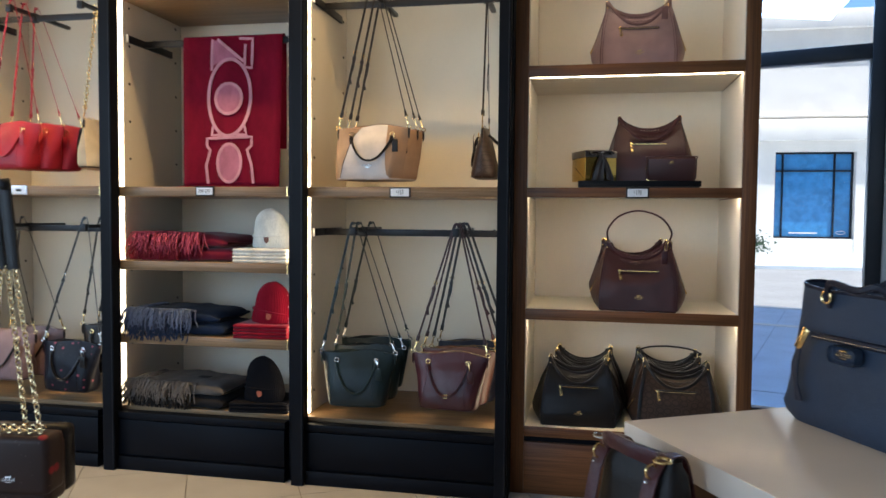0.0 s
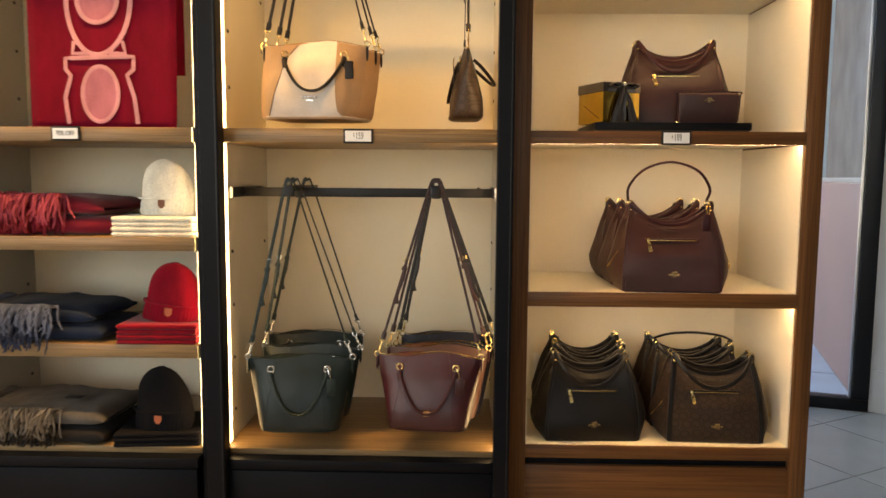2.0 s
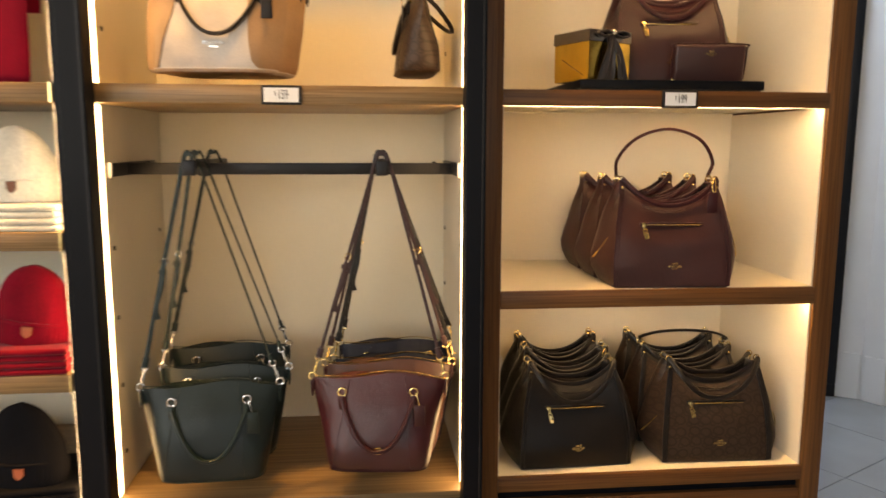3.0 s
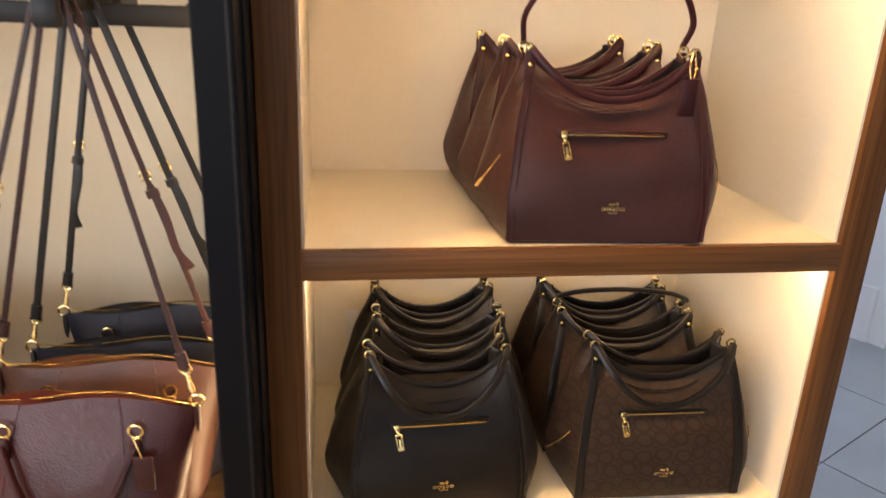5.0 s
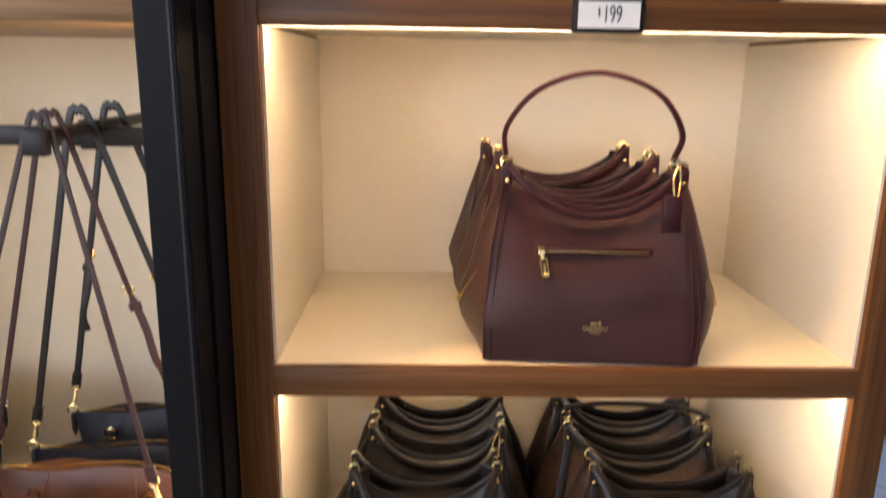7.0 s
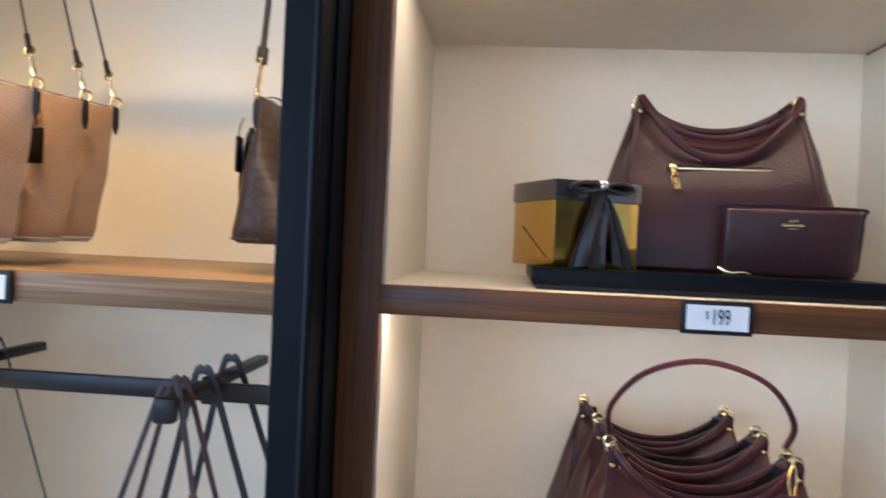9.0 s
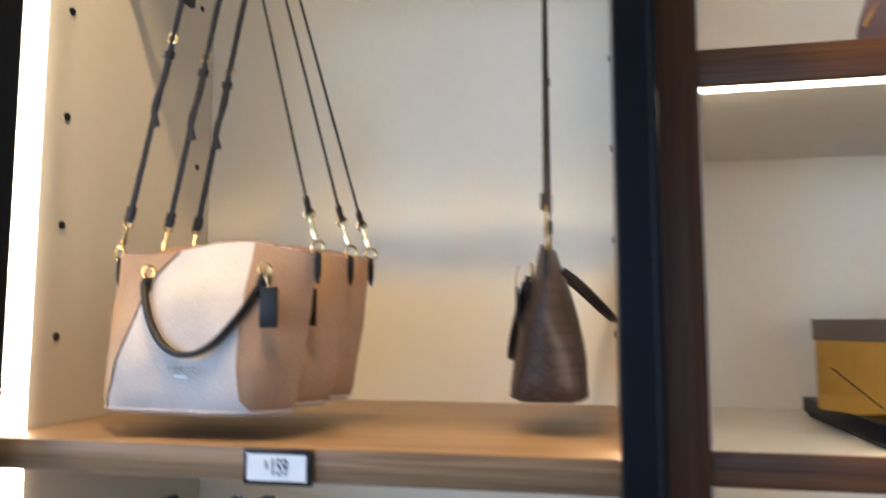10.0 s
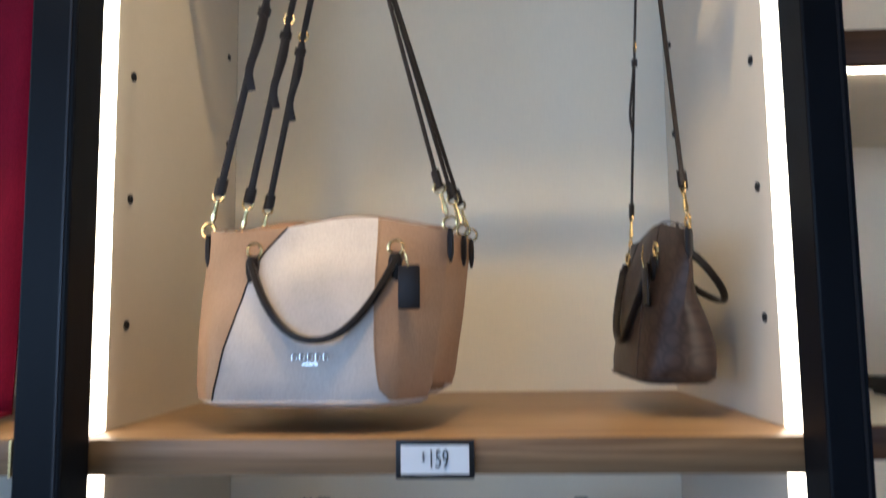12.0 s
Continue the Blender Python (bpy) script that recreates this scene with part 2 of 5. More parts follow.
PEWTER = surface("pewter_foil_paper", (0.2, 0.18, 0.17), 0.1, metal=0.9, bump=0.03)
RIBBON = surface("grey_satin_ribbon", (0.04, 0.032, 0.031), 0.3, bump=0.05)
TAG_WHITE = surface("white_label_card", (0.74, 0.76, 0.78), 0.5, bump=0.01, spread=0.03)
INK = surface("black_ink", (0.012, 0.012, 0.012), 0.5, bump=0)
WOOL_RED = knit("burgundy_wool", (0.19, 0.01, 0.024))
WOOL_ROSE = knit("rose_wool", (0.4, 0.06, 0.1))
WOOL_NAVY = knit("navy_wool", (0.012, 0.022, 0.048), sheen=0.04)
WOOL_BLUE = knit("blue_grey_wool", (0.1, 0.13, 0.21))
WOOL_SLATE = knit("slate_wool", (0.025, 0.036, 0.07), sheen=0.06)
WOOL_TAUPE = knit("taupe_wool", (0.11, 0.098, 0.088), sheen=0.06)
WOOL_CHAR = knit("charcoal_wool", (0.018, 0.016, 0.016), sheen=0.04)
WOOL_GREY = knit("grey_wool", (0.15, 0.136, 0.125))
KNIT_WHITE = knit("cream_rib_knit", (0.8, 0.76, 0.66))
KNIT_RED = knit("red_rib_knit", (0.24, 0.003, 0.015))
KNIT_BLACK = knit("black_rib_knit", (0.008, 0.0075, 0.009), sheen=0)
BADGE = leather("brown_patch_leather", (0.16, 0.06, 0.035), 0.5)
BADGE_ORANGE = leather("orange_patch_leather", (0.45, 0.12, 0.06), 0.5)
BANNER_RED = knit("dark_red_jacquard", (0.16, 0.004, 0.018), 500, 0.02)
BANNER_PINK = knit("pink_jacquard", (0.55, 0.25, 0.3), 500)
BANNER_MAUVE = knit("mauve_jacquard", (0.4, 0.14, 0.2), 500)
TABLE_TOP = surface("ivory_laminate", (0.6, 0.545, 0.47), 0.17, bump=0.01, spread=0.03, spec=0.5)
PLASTER = surface("white_wall_paint", (0.78, 0.77, 0.76), 0.6, spread=0.03, bump=0.06)
# Unseen ceiling, given a dark tone to hold down bounced light.
CEILING = surface("low_bounce_ceiling", (0.3, 0.28, 0.26), 0.7, spread=0.03)
# The walls out of view take this darker tone to weaken the room's bounce.
TAUPE = surface("low_bounce_wall", (0.24, 0.21, 0.19), 0.6, spread=0.04, bump=0.06)
TILE = surface("grey_porcelain_tile", (0.35, 0.335, 0.32), 0.24, grain=30, spread=0.07, bump=0.04)
GROUT = surface("dark_grout", (0.16, 0.14, 0.13), 0.8)
FRAME = surface("anodised_dark_frame", (0.02, 0.021, 0.024), 0.36, metal=0.5, bump=0.03)
# Joint and paving colours carry the blue of skylit shade.
JOINT = surface("pavement_joint_filler", (0.46, 0.52, 0.58), 0.85)
PAVING = surface("concrete_paving_skylit", (0.6, 0.67, 0.74), 0.75, grain=20, spread=0.08, bump=0.15)
ROAD = surface("pale_road", (0.3, 0.3, 0.3), 0.8, grain=10, spread=0.1)
STUCCO = surface("white_stucco", (0.78, 0.74, 0.68), 0.8, grain=14, spread=0.06, bump=0.3)
STUCCO_GREY = surface("grey_stucco", (0.36, 0.34, 0.32), 0.85, grain=40, spread=0.15, bump=0.5)
# White stucco with the teal cast of shade put into its colour.
STUCCO_SHADE_TINT = surface("shade_tinted_stucco", (0.55, 0.7, 0.74), 0.8, grain=14, spread=0.06, bump=0.2)
STUCCO_PINK = surface("pink_stucco", (0.66, 0.44, 0.4), 0.8, grain=14, spread=0.06, bump=0.2)
DOOR_PAINT = surface("white_door_paint", (0.8, 0.8, 0.8), 0.4, spread=0.02, bump=0.02)


def pane_glass(name, tint):
    m, nt, p = nodes_of(name)
    p.inputs["Base Color"].default_value = (*tint, 1)
    p.inputs["Roughness"].default_value = 0.02
    p.inputs["Transmission Weight"].default_value = 1
    p.inputs["IOR"].default_value = 1.12
    return m


GLASS = pane_glass("clear_glass", (0.93, 0.97, 0.98))
BLUE_GLASS = surface("blue_reflecting_glass", (0.05, 0.23, 0.5), 0.08, bump=0, spread=0.2)

# ---- mesh helpers ----


def thing(name, m, label, category, group="", kind=""):
    ob = new(name)
    ob.empty_display_size = 0.05
    ob.matrix_basis = m
    return tagged(ob, label, category, group, kind)


def part(name, bm, material, parent, label="", smooth=True):
    me = bpy.data.meshes.new(name)
    bmesh.ops.recalc_face_normals(bm, faces=bm.faces)
    bm.to_mesh(me)
    bm.free()
    for m in material if isinstance(material, (list, tuple)) else [material]:
        me.materials.append(m)
    if smooth:
        me.shade_smooth()
        me.set_sharp_from_angle(angle=radians(38))
    ob = new(name, me)
    if parent is not None:
        ob.parent = parent
    if label:
        ob["label"] = label
    return ob


def slab(x0, y0, z0, x1, y1, z1, bevel=0.0, seg=2, bm=None, m=None):
    bm = bm or bmesh.new()
    t = Matrix.LocRotScale(((x0 + x1) / 2, (y0 + y1) / 2, (z0 + z1) / 2), None, (x1 - x0, y1 - y0, z1 - z0))
    vs = bmesh.ops.create_cube(bm, size=1, matrix=(m @ t if m else t))["verts"]
    if bevel:
        es = list({e for v in vs for e in v.link_edges})
        bmesh.ops.bevel(bm, geom=es, offset=bevel, segments=seg, affect="EDGES", profile=0.5)
    return bm


def spline(pts, n=8):
    """A smooth line through the points."""
    p = [Vector(q) for q in pts]
    p = [p[0] * 2 - p[1]] + p + [p[-1] * 2 - p[-2]]
    out = []
    for a, b, c, d in zip(p, p[1:], p[2:], p[3:]):
        for i in range(n):
            t = i / n
            out.append(0.5 * (2 * b + (c - a) * t + (2 * a - 5 * b + 4 * c - d) * t * t + (3 * b - 3 * c + d - a) * t ** 3))
    return out + [p[-2]]


def sweep(pts, w, t=None, ref=(0, 1, 0), n=8, bm=None, taper=None, closed=False):
    """A band or tube along the points; w lies across ref's side, t along it."""
    bm = bm or bmesh.new()
    t = t or w
    pts = [Vector(p) for p in pts]
    rings = []
    for i, p in enumerate(pts):
        a = pts[i - 1] if i or closed else pts[0]
        b = pts[(i + 1) % len(pts)] if i + 1 < len(pts) or closed else pts[-1]
        d = (b - a).normalized()
        s = Vector(ref)
        s = s - d * s.dot(d)
        if s.length < 1e-4:
            s = Vector((1, 0.3, 0.2)) - d * Vector((1, 0.3, 0.2)).dot(d)
        s.normalize()
        u = d.cross(s)
        k = taper[i] if taper else 1
        ring = []
        for j in range(n):
            g = 2 * math.pi * (j + 0.5) / n
            c, e = math.cos(g), math.sin(g)
            c, e = math.copysign(abs(c) ** 0.6, c), math.copysign(abs(e) ** 0.6, e)
            ring.append(bm.verts.new(p + (u * c * w / 2 + s * e * t / 2) * k))
        rings.append(ring)
    pairs = list(zip(rings, rings[1:])) + ([(rings[-1], rings[0])] if closed else [])
    for a, b in pairs:
        for j in range(n):
            bm.faces.new((a[j], a[(j + 1) % n], b[(j + 1) % n], b[j]))
    if not closed:
        bm.faces.new(rings[0])
        bm.faces.new(rings[-1])
    return bm


def loft(rings, bm=None, cap=(True, True)):
    bm = bm or bmesh.new()
    vs = [[bm.verts.new(p) for p in r] for r in rings]
    n = len(vs[0])
    faces = []
    for a, b in zip(vs, vs[1:]):
        for j in range(n):
            faces.append(bm.faces.new((a[j], a[(j + 1) % n], b[(j + 1) % n], b[j])))
    if cap[0]:
        faces.append(bm.faces.new(list(reversed(vs[0]))))
    if cap[1]:
        faces.append(bm.faces.new(vs[-1]))
    return bm


def hoop(c, radius, r, axis="y", n=16, bm=None, squash=1.0):
    pts = []
    for i in range(n):
        g = 2 * math.pi * i / n
        a, b = radius * math.cos(g), radius * squash * math.sin(g)
        pts.append(Vector(c) + Vector({"y": (a, 0, b), "x": (0, a, b), "z": (a, b, 0)}[axis]))
    ref = {"y": (0, 1, 0), "x": (1, 0, 0), "z": (0, 0, 1)}[axis]
    return sweep(pts, r * 2, r * 2, ref, 6, bm, closed=True)


def ball(c, r, bm=None, s=(1, 1, 1)):
    bm = bm or bmesh.new()
    bmesh.ops.create_uvsphere(bm, u_segments=10, v_segments=7, radius=r, matrix=Matrix.LocRotScale(c, None, s))
    return bm


def lerp(a, b, t):
    return a + (b - a) * t


def rows_at(table, v):
    """Linear look-up in ((v, value), ...)."""
    for (a, x), (b, y) in zip(table, table[1:]):
        if v <= b:
            return lerp(x, y, (v - a) / (b - a))
    return table[-1][1]


def letters(name, text, size, m, material, parent):
    c = bpy.data.curves.new(name, "FONT")
    c.body, c.size, c.extrude, c.align_x, c.align_y = text, size, 0.0003, "CENTER", "CENTER"
    tmp = new(name, c)
    me = bpy.data.meshes.new_from_object(tmp.evaluated_get(bpy.context.evaluated_depsgraph_get()))
    bpy.data.objects.remove(tmp)
    me.materials.clear()
    me.materials.append(material)
    ob = new(name, me)
    ob.parent = parent
    ob.matrix_basis = m
    return ob

# ---- shop shell ----
Z0 = 0.03                   # the floor's height
G = radians(28.7)            # the building's grid against the shelf wall
S = radians(-17.5)           # the glazed front
ROOM = [(-5, 0.58), (0.9, 0.58), (0.9, 1.6), (1.86, 1.3), (1.945, 1.235), (6.1, -6.1), (-5, -6.1)]


def structure(name, bm, material, label, category):
    ob = part(name, bm, material, None, smooth=False)
    return tagged(ob, label, category, kind="structure")


def wall_run(name, a, b, thick, z0, z1, material, label):
    """A straight wall from a to b; its thickness lies to the left of the way."""
    a, b = Vector((*a, 0)), Vector((*b, 0))
    d = b - a
    m = Matrix.Translation(a) @ Matrix.Rotation(math.atan2(d.y, d.x), 4, "Z")
    return structure(name, slab(0, 0, z0, d.length, thick, z1, m=m), material, label, "wall")


grout = bmesh.new()
grout.faces.new([grout.verts.new((x, y, Z0 - 0.004)) for x, y in ROOM])
bmesh.ops.triangulate(grout, faces=grout.faces)
floor = structure("floor", grout, GROUT, "dark grout bed under the grey floor tiles", "floor")
wall_run("wall_north", (0.86, 0.58), (-5, 0.58), -0.12, 0, 3.1, PLASTER, "white painted wall behind the shelving")
wall_run("wall_return", (0.9, 1.75), (0.9, 0.58), -0.12, 0, 3.1, PLASTER, "white painted return wall by the glazed front")
for y0, y1, z0, z1 in ((0.58, -1.1, 0, 3.1), (-4.1, -6.1, 0, 3.1), (-1.1, -4.1, 0, 0.5), (-1.1, -4.1, 2.7, 3.1)):
    structure("wall_west", slab(-5.12, y1, z0, -5, y0, z1), TAUPE, "plain unseen side wall, taupe to cut bounced light, with a window opening", "wall")
for x0, x1, z0, z1 in ((-5, -4.5, 0, 3.1), (-2.1, -0.6, 0, 3.1), (1.8, 6.2, 0, 3.1), (-4.5, -2.1, 0, 0.6), (-4.5, -2.1, 2.8, 3.1), (-0.6, 1.8, 0, 0.6), (-0.6, 1.8, 2.8, 3.1)):
    structure("wall_south", slab(x0, -6.2, z0, x1, -6.05, z1), TAUPE, "plain unseen wall, taupe to cut bounced light, with added openings", "wall")
structure("ceiling", slab(-5.1, -6.2, 3.1, 6.3, 1.4, 3.2), CEILING, "plain unseen shop ceiling, toned dark to cut bounced light", "ceiling")
# Added tall block, out of view, that keeps the sun off the pavement.
structure("sun_blocker", slab(-40, -9, 3.3, 40, 1.6, 26), STUCCO, "plain unseen block over the shop, added to shade the pavement", "wall")

# white pier and wall with the plain door
WD = Vector((6.1 - 1.945, -6.1 - 1.235, 0)).normalized()
WM = Matrix.Translation((1.945, 1.235, Z0)) @ Matrix.Rotation(math.atan2(WD.y, WD.x), 4, "Z")
pier_m = Matrix.Translation((1.86, 1.3, 0)) @ Matrix.Rotation(math.atan2(-0.065, 0.085), 4, "Z")
structure("pier", slab(0, 0, 0, 0.13, 0.16, 3.1, m=pier_m), PLASTER, "white painted pier beside the glazed front", "pier")
structure("wall_east", slab(0, 0, 0, 0.17, 0.14, 3.1, m=WM), PLASTER, "white painted wall beside a flush door", "wall")
structure("wall_east", slab(0.17, 0, 2.12, 1.09, 0.14, 3.1, m=WM), PLASTER, "white painted wall over a flush door", "wall")
structure("wall_east", slab(1.09, 0, 0, 8.6, 0.14, 3.1, m=WM), PLASTER, "white painted wall beside a flush door", "wall")
structure("baseboard", slab(0.004, -0.014, Z0, 0.102, -0.001, Z0 + 0.215, 0.004, m=pier_m), PLASTER, "tall white painted baseboard round the pier", "baseboard")
structure("baseboard", slab(0.014, -0.014, 0, 0.11, -0.001, 0.21, 0.004, m=WM), PLASTER, "tall white painted baseboard block", "baseboard")
structure("baseboard", slab(1.2, -0.014, 0, 8.5, -0.001, 0.21, 0.004, m=WM), PLASTER, "tall white painted baseboard", "baseboard")
door = thing("door_1", WM, "flush white painted door with steel hinges, closed", "door", kind="structure")
part("leaf", slab(0.178, 0.004, 0.012, 1.082, 0.05, 2.11, 0.002), DOOR_PAINT, door)
for z in (0.36, 0.86, 1.75):
    bm = slab(0.166, -0.012, z - 0.052, 0.182, 0.003, z + 0.052, 0.003)
    part("hinge", sweep([(0.174, -0.012, z - 0.055), (0.174, -0.012, z + 0.055)], 0.014, n=8, bm=bm), STEEL, door, "brushed steel hinge")
part("lever", sweep(spline([(1.02, 0.0, 1.0), (1.02, -0.05, 1.0), (0.9, -0.055, 1.0)], 5), 0.02), STEEL, door, "brushed steel lever handle")

# glazed front
SM = Matrix.Translation((1.86, 1.3, Z0)) @ Matrix.Rotation(S + math.pi, 4, "Z")
front = thing("window_1", SM, "dark metal framed shop window, full height, clear glass", "window", kind="structure")
part("bottom_rail", slab(0.0, -0.05, 0, 1.01, 0.03, 0.06, 0.004), FRAME, front)
part("transom", slab(0.074, -0.05, 2.03, 1.01, 0.03, 2.11, 0.004), FRAME, front)
part("top_rail", slab(0.074, -0.05, 2.98, 1.01, 0.03, 3.06, 0.004), FRAME, front)
part("jamb", slab(-0.0, -0.055, 0.06, 0.074, 0.035, 3.06, 0.006), FRAME, front)
part("jamb", slab(0.96, -0.05, 0.06, 1.01, 0.03, 2.03, 0.004), FRAME, front)
part("bead", slab(0.074, -0.014, 0.06, 0.086, 0.012, 2.03, 0.002), STEEL, front, "bright metal glazing bead")
for z0, z1 in ((0.06, 2.03), (2.11, 2.98)):
    g = part("pane", slab(0.086, -0.004, z0, 0.96, 0.004, z1), GLASS, front, smooth=False)
    g.visible_shadow = False

# ---- outside ----
structure("ground", slab(-150, 1.0, -0.4, 150, 400, -0.08), ROAD, "pale sunlit road surface reaching the distance", "ground")
PM = Matrix.Translation((1.86, 1.345, 0.03)) @ Matrix.Rotation(S, 4, "Z")
structure("pavement", slab(-8, 0.02, -0.35, 12, 5.8, -0.02, m=PM), PAVING, "shaded concrete pavement with dark joints", "pavement")
# Thin white strip laid along the pavement.
structure("white_line", slab(-8, 4.1, -0.021, 12, 4.24, -0.0155, m=PM), STUCCO, "white line along the pavement", "painted line")
structure("joint", slab(-8, 0.75, -0.021, 12, 0.76, -0.0165, m=PM), JOINT, "grey pavement joint", "joint")
for i in range(5):
    structure("joint", slab(-3.2 + i * 2.4, 0.03, -0.021, -3.19 + i * 2.4, 5.75, -0.0168, m=PM), JOINT, "grey pavement joint", "joint")
structure("kerb", slab(-8, 5.82, -0.3, 12, 5.98, -0.012, 0.02, m=PM), STUCCO, "pale concrete kerb", "kerb")
structure("far_pavement", slab(-40, 16.4, -0.3, 60, 23.6, 0.0), PAVING, "sunlit pavement across the road", "pavement")
side = thing("outer_wall", PM, "stucco wall outside the shop, grey above a pink dado", "wall", kind="structure")
part("dado", slab(0.0, 0.1, -0.02, 0.7, 1.85, 1.12, 0.01), STUCCO_PINK, side, "smooth pink dado")
part("upper_wall", slab(0.05, 0.1, 1.12, 0.7, 1.8, 3.25, 0.01), STUCCO_GREY, side, "rough grey stucco")
part("ledge", slab(0.01, 0.1, 1.12, 0.06, 1.83, 1.15, 0.006), STUCCO, side, "pale ledge")
pil = thing("pillar", Matrix.Translation((3.55, 6.15, 0.03)) @ Matrix.Rotation(S, 4, "Z"), "white stucco pillar at the edge of the pavement, tinted teal for shade", "pillar", kind="structure")
part("shaft", slab(0, 0, -0.02, 1.3, 0.6, 4.6, 0.02), STUCCO_SHADE_TINT, pil)
part("foot", slab(-0.05, -0.05, -0.02, 1.35, 0.65, 0.16, 0.02), STUCCO_SHADE_TINT, pil)

shop = thing("building", Matrix.Translation((0, 23.4, 0)), "white stucco shop building across the road in full sun", "building")
part("wall", slab(-30, 0, 0, 6.45, 6, 7.6), STUCCO, shop, smooth=False)
part("wall", slab(8.95, 0, 0, 40, 6, 7.6), STUCCO, shop, smooth=False)
part("wall", slab(6.45, 0, 3.4, 8.95, 6, 7.6), STUCCO, shop, smooth=False)
part("sill_wall", slab(6.45, 0.02, 0, 8.95, 0.5, 0.5), STUCCO, shop, smooth=False)
part("cornice", slab(-30, -0.35, 3.75, 40, -0.002, 4.45, 0.05), STUCCO, shop)
part("cornice", slab(-30, -0.22, 4.5, 40, -0.002, 4.62, 0.04), STUCCO, shop)
part("parapet", slab(-30, -0.3, 7.4, 40, -0.002, 8.0, 0.05), STUCCO, shop)
win = new("window")
win["label"] = "blue glass shop window in a pale wall"
win.parent = shop
part("pane", slab(6.46, 0.3, 0.5, 8.94, 0.34, 3.39), BLUE_GLASS, win, "blue reflecting glass", smooth=False)
for x0, x1, z0, z1 in ((6.46, 6.52, 0.5, 3.39), (6.72, 6.77, 0.5, 3.39), (8.34, 8.39, 0.5, 3.39), (8.88, 8.94, 0.5, 3.39), (6.46, 8.94, 2.74, 2.79), (6.46, 8.94, 0.5, 0.56), (6.46, 8.94, 3.33, 3.39)):
    part("bar", slab(x0, 0.22, z0, x1, 0.3, z1, 0.01), FRAME, win)
part("decal", slab(7.0, 0.29, 0.66, 7.9, 0.298, 0.7), TAG_WHITE, win, "white lettering too small to read")
part("decal", hoop((8.62, 0.292, 0.7), 0.14, 0.012, squash=0.4), TAG_WHITE, win, "white oval sign outline")
shrub = thing("shrub", pose(4.6, 17.6, 0), "small dark clipped shrub in a pale pot", "shrub")
part("pot", loft([[(0.22 * k * math.cos(a), 0.22 * k * math.sin(a), z) for a in [i * math.pi / 8 for i in range(16)]] for k, z in ((0.75, 0), (0.95, 0.25), (1, 0.3))]), STUCCO, shrub)
leaf = bmesh.new()
for i in range(260):
    p = Vector((random.gauss(0, 0.2), random.gauss(0, 0.2), 0.5 + random.gauss(0, 0.13)))
    t = pose(*p, random.uniform(0, 360), random.uniform(0, 360), 0)
    leaf.faces.new([leaf.verts.new(t @ Vector(q)) for q in ((-0.05, 0, 0), (0, 0.025, 0.01), (0.05, 0, 0), (0, -0.025, 0.01))])
part("crown", leaf, surface("dark_foliage", (0.05, 0.09, 0.05), 0.6), shrub)

# ---- recessed ceiling lamps ----
LAMP = glow("lamp_face", (1, 0.78, 0.52), 14)
for x, y in ((-3.2, -0.42), (-2.3, -0.42), (-1.4, -0.42), (-0.47, -0.42), (-2.6, -3.6), (0.2, -3.6)):
    down = thing("ceiling_light", pose(x, y, 3.1), "round recessed ceiling downlight with a white rim, lit", "ceiling light", "ceiling downlights")
    part("rim", hoop((0, 0, -0.004), 0.085, 0.01, "z", 24), PLASTER, down)
    part("lamp_disc", loft([[(0.07 * math.cos(i * math.pi / 12), 0.07 * math.sin(i * math.pi / 12), z) for i in range(24)] for z in (-0.006, -0.002)]), LAMP, down, "glowing lamp face")
    ob = new("downlight", bpy.data.lights.new("downlight", "SPOT"))
    ob.data.energy, ob.data.color, ob.data.spot_size, ob.data.spot_blend, ob.data.shadow_soft_size = SPOT_POWER, (1, 0.67, 0.28), radians(100), 0.7, 0.045
    ob.matrix_basis = look((x, y, 3.08), (x, (-0.1 if y > -2 else y), 0.9 if y > -2 else 0))

# ---- walnut niche unit ----
unit = thing("shelving_unit", pose(0, 0, 0), "walnut framed shelving unit with lit cream niches", "shelving unit")
for x0, x1 in ((-0.004, 0.05), (0.89, 0.945)):
    part("upright", slab(x0, 0, Z0, x1, 0.51, 2.62, 0.0015), WALNUT_V, unit)
part("back_panel", slab(0.05, 0.5, 0.28, 0.89, 0.51, 2.6), LINEN, unit, "cream linen back board", smooth=False)
for x0, x1 in ((0.0502, 0.054), (0.886, 0.8898)):
    for z0, z1 in ((0.316, 0.768), (0.813, 1.275), (1.315, 1.766), (1.812, 2.27)):
        part("side_lining", slab(x0, 0.012, z0, x1, 0.499, z1), LINEN_PALE, unit, "pale cream lining board", smooth=False)
for z0, z1 in ((0.276, 0.316), (0.768, 0.813), (1.275, 1.315), (1.766, 1.812), (2.27, 2.315)):
    part("shelf_edge", slab(0.05, -0.002, z0, 0.89, 0.012, z1, 0.0015), WALNUT_H, unit)
    part("shelf_board", slab(0.0505, 0.012, z0 + 0.006, 0.8895, 0.499, z1), LINEN_PALE, unit, "pale cream shelf board", smooth=False)
    if z0 > 0.5:
        part("led_strip", slab(0.056, 0.014, z0 + 0.001, 0.884, 0.036, z0 + 0.0056), LED_SHELF, unit, "glowing light strip under the shelf", smooth=False)
part("plinth", slab(0.05, 0.004, Z0, 0.89, 0.03, 0.25, 0.002), WALNUT_H, unit, "plain walnut base panel")
# Black strip put in for the shade of the gap over the plinth.
part("recess", slab(0.05, 0.02, 0.25, 0.89, 0.03, 0.276), BLACK, unit, "black strip standing for the shade in the gap", smooth=False)
part("top", slab(-0.004, 0, 2.62, 0.945, 0.51, 2.66, 0.002), WALNUT_H, unit)

# ---- black bays ----
YF = -0.127
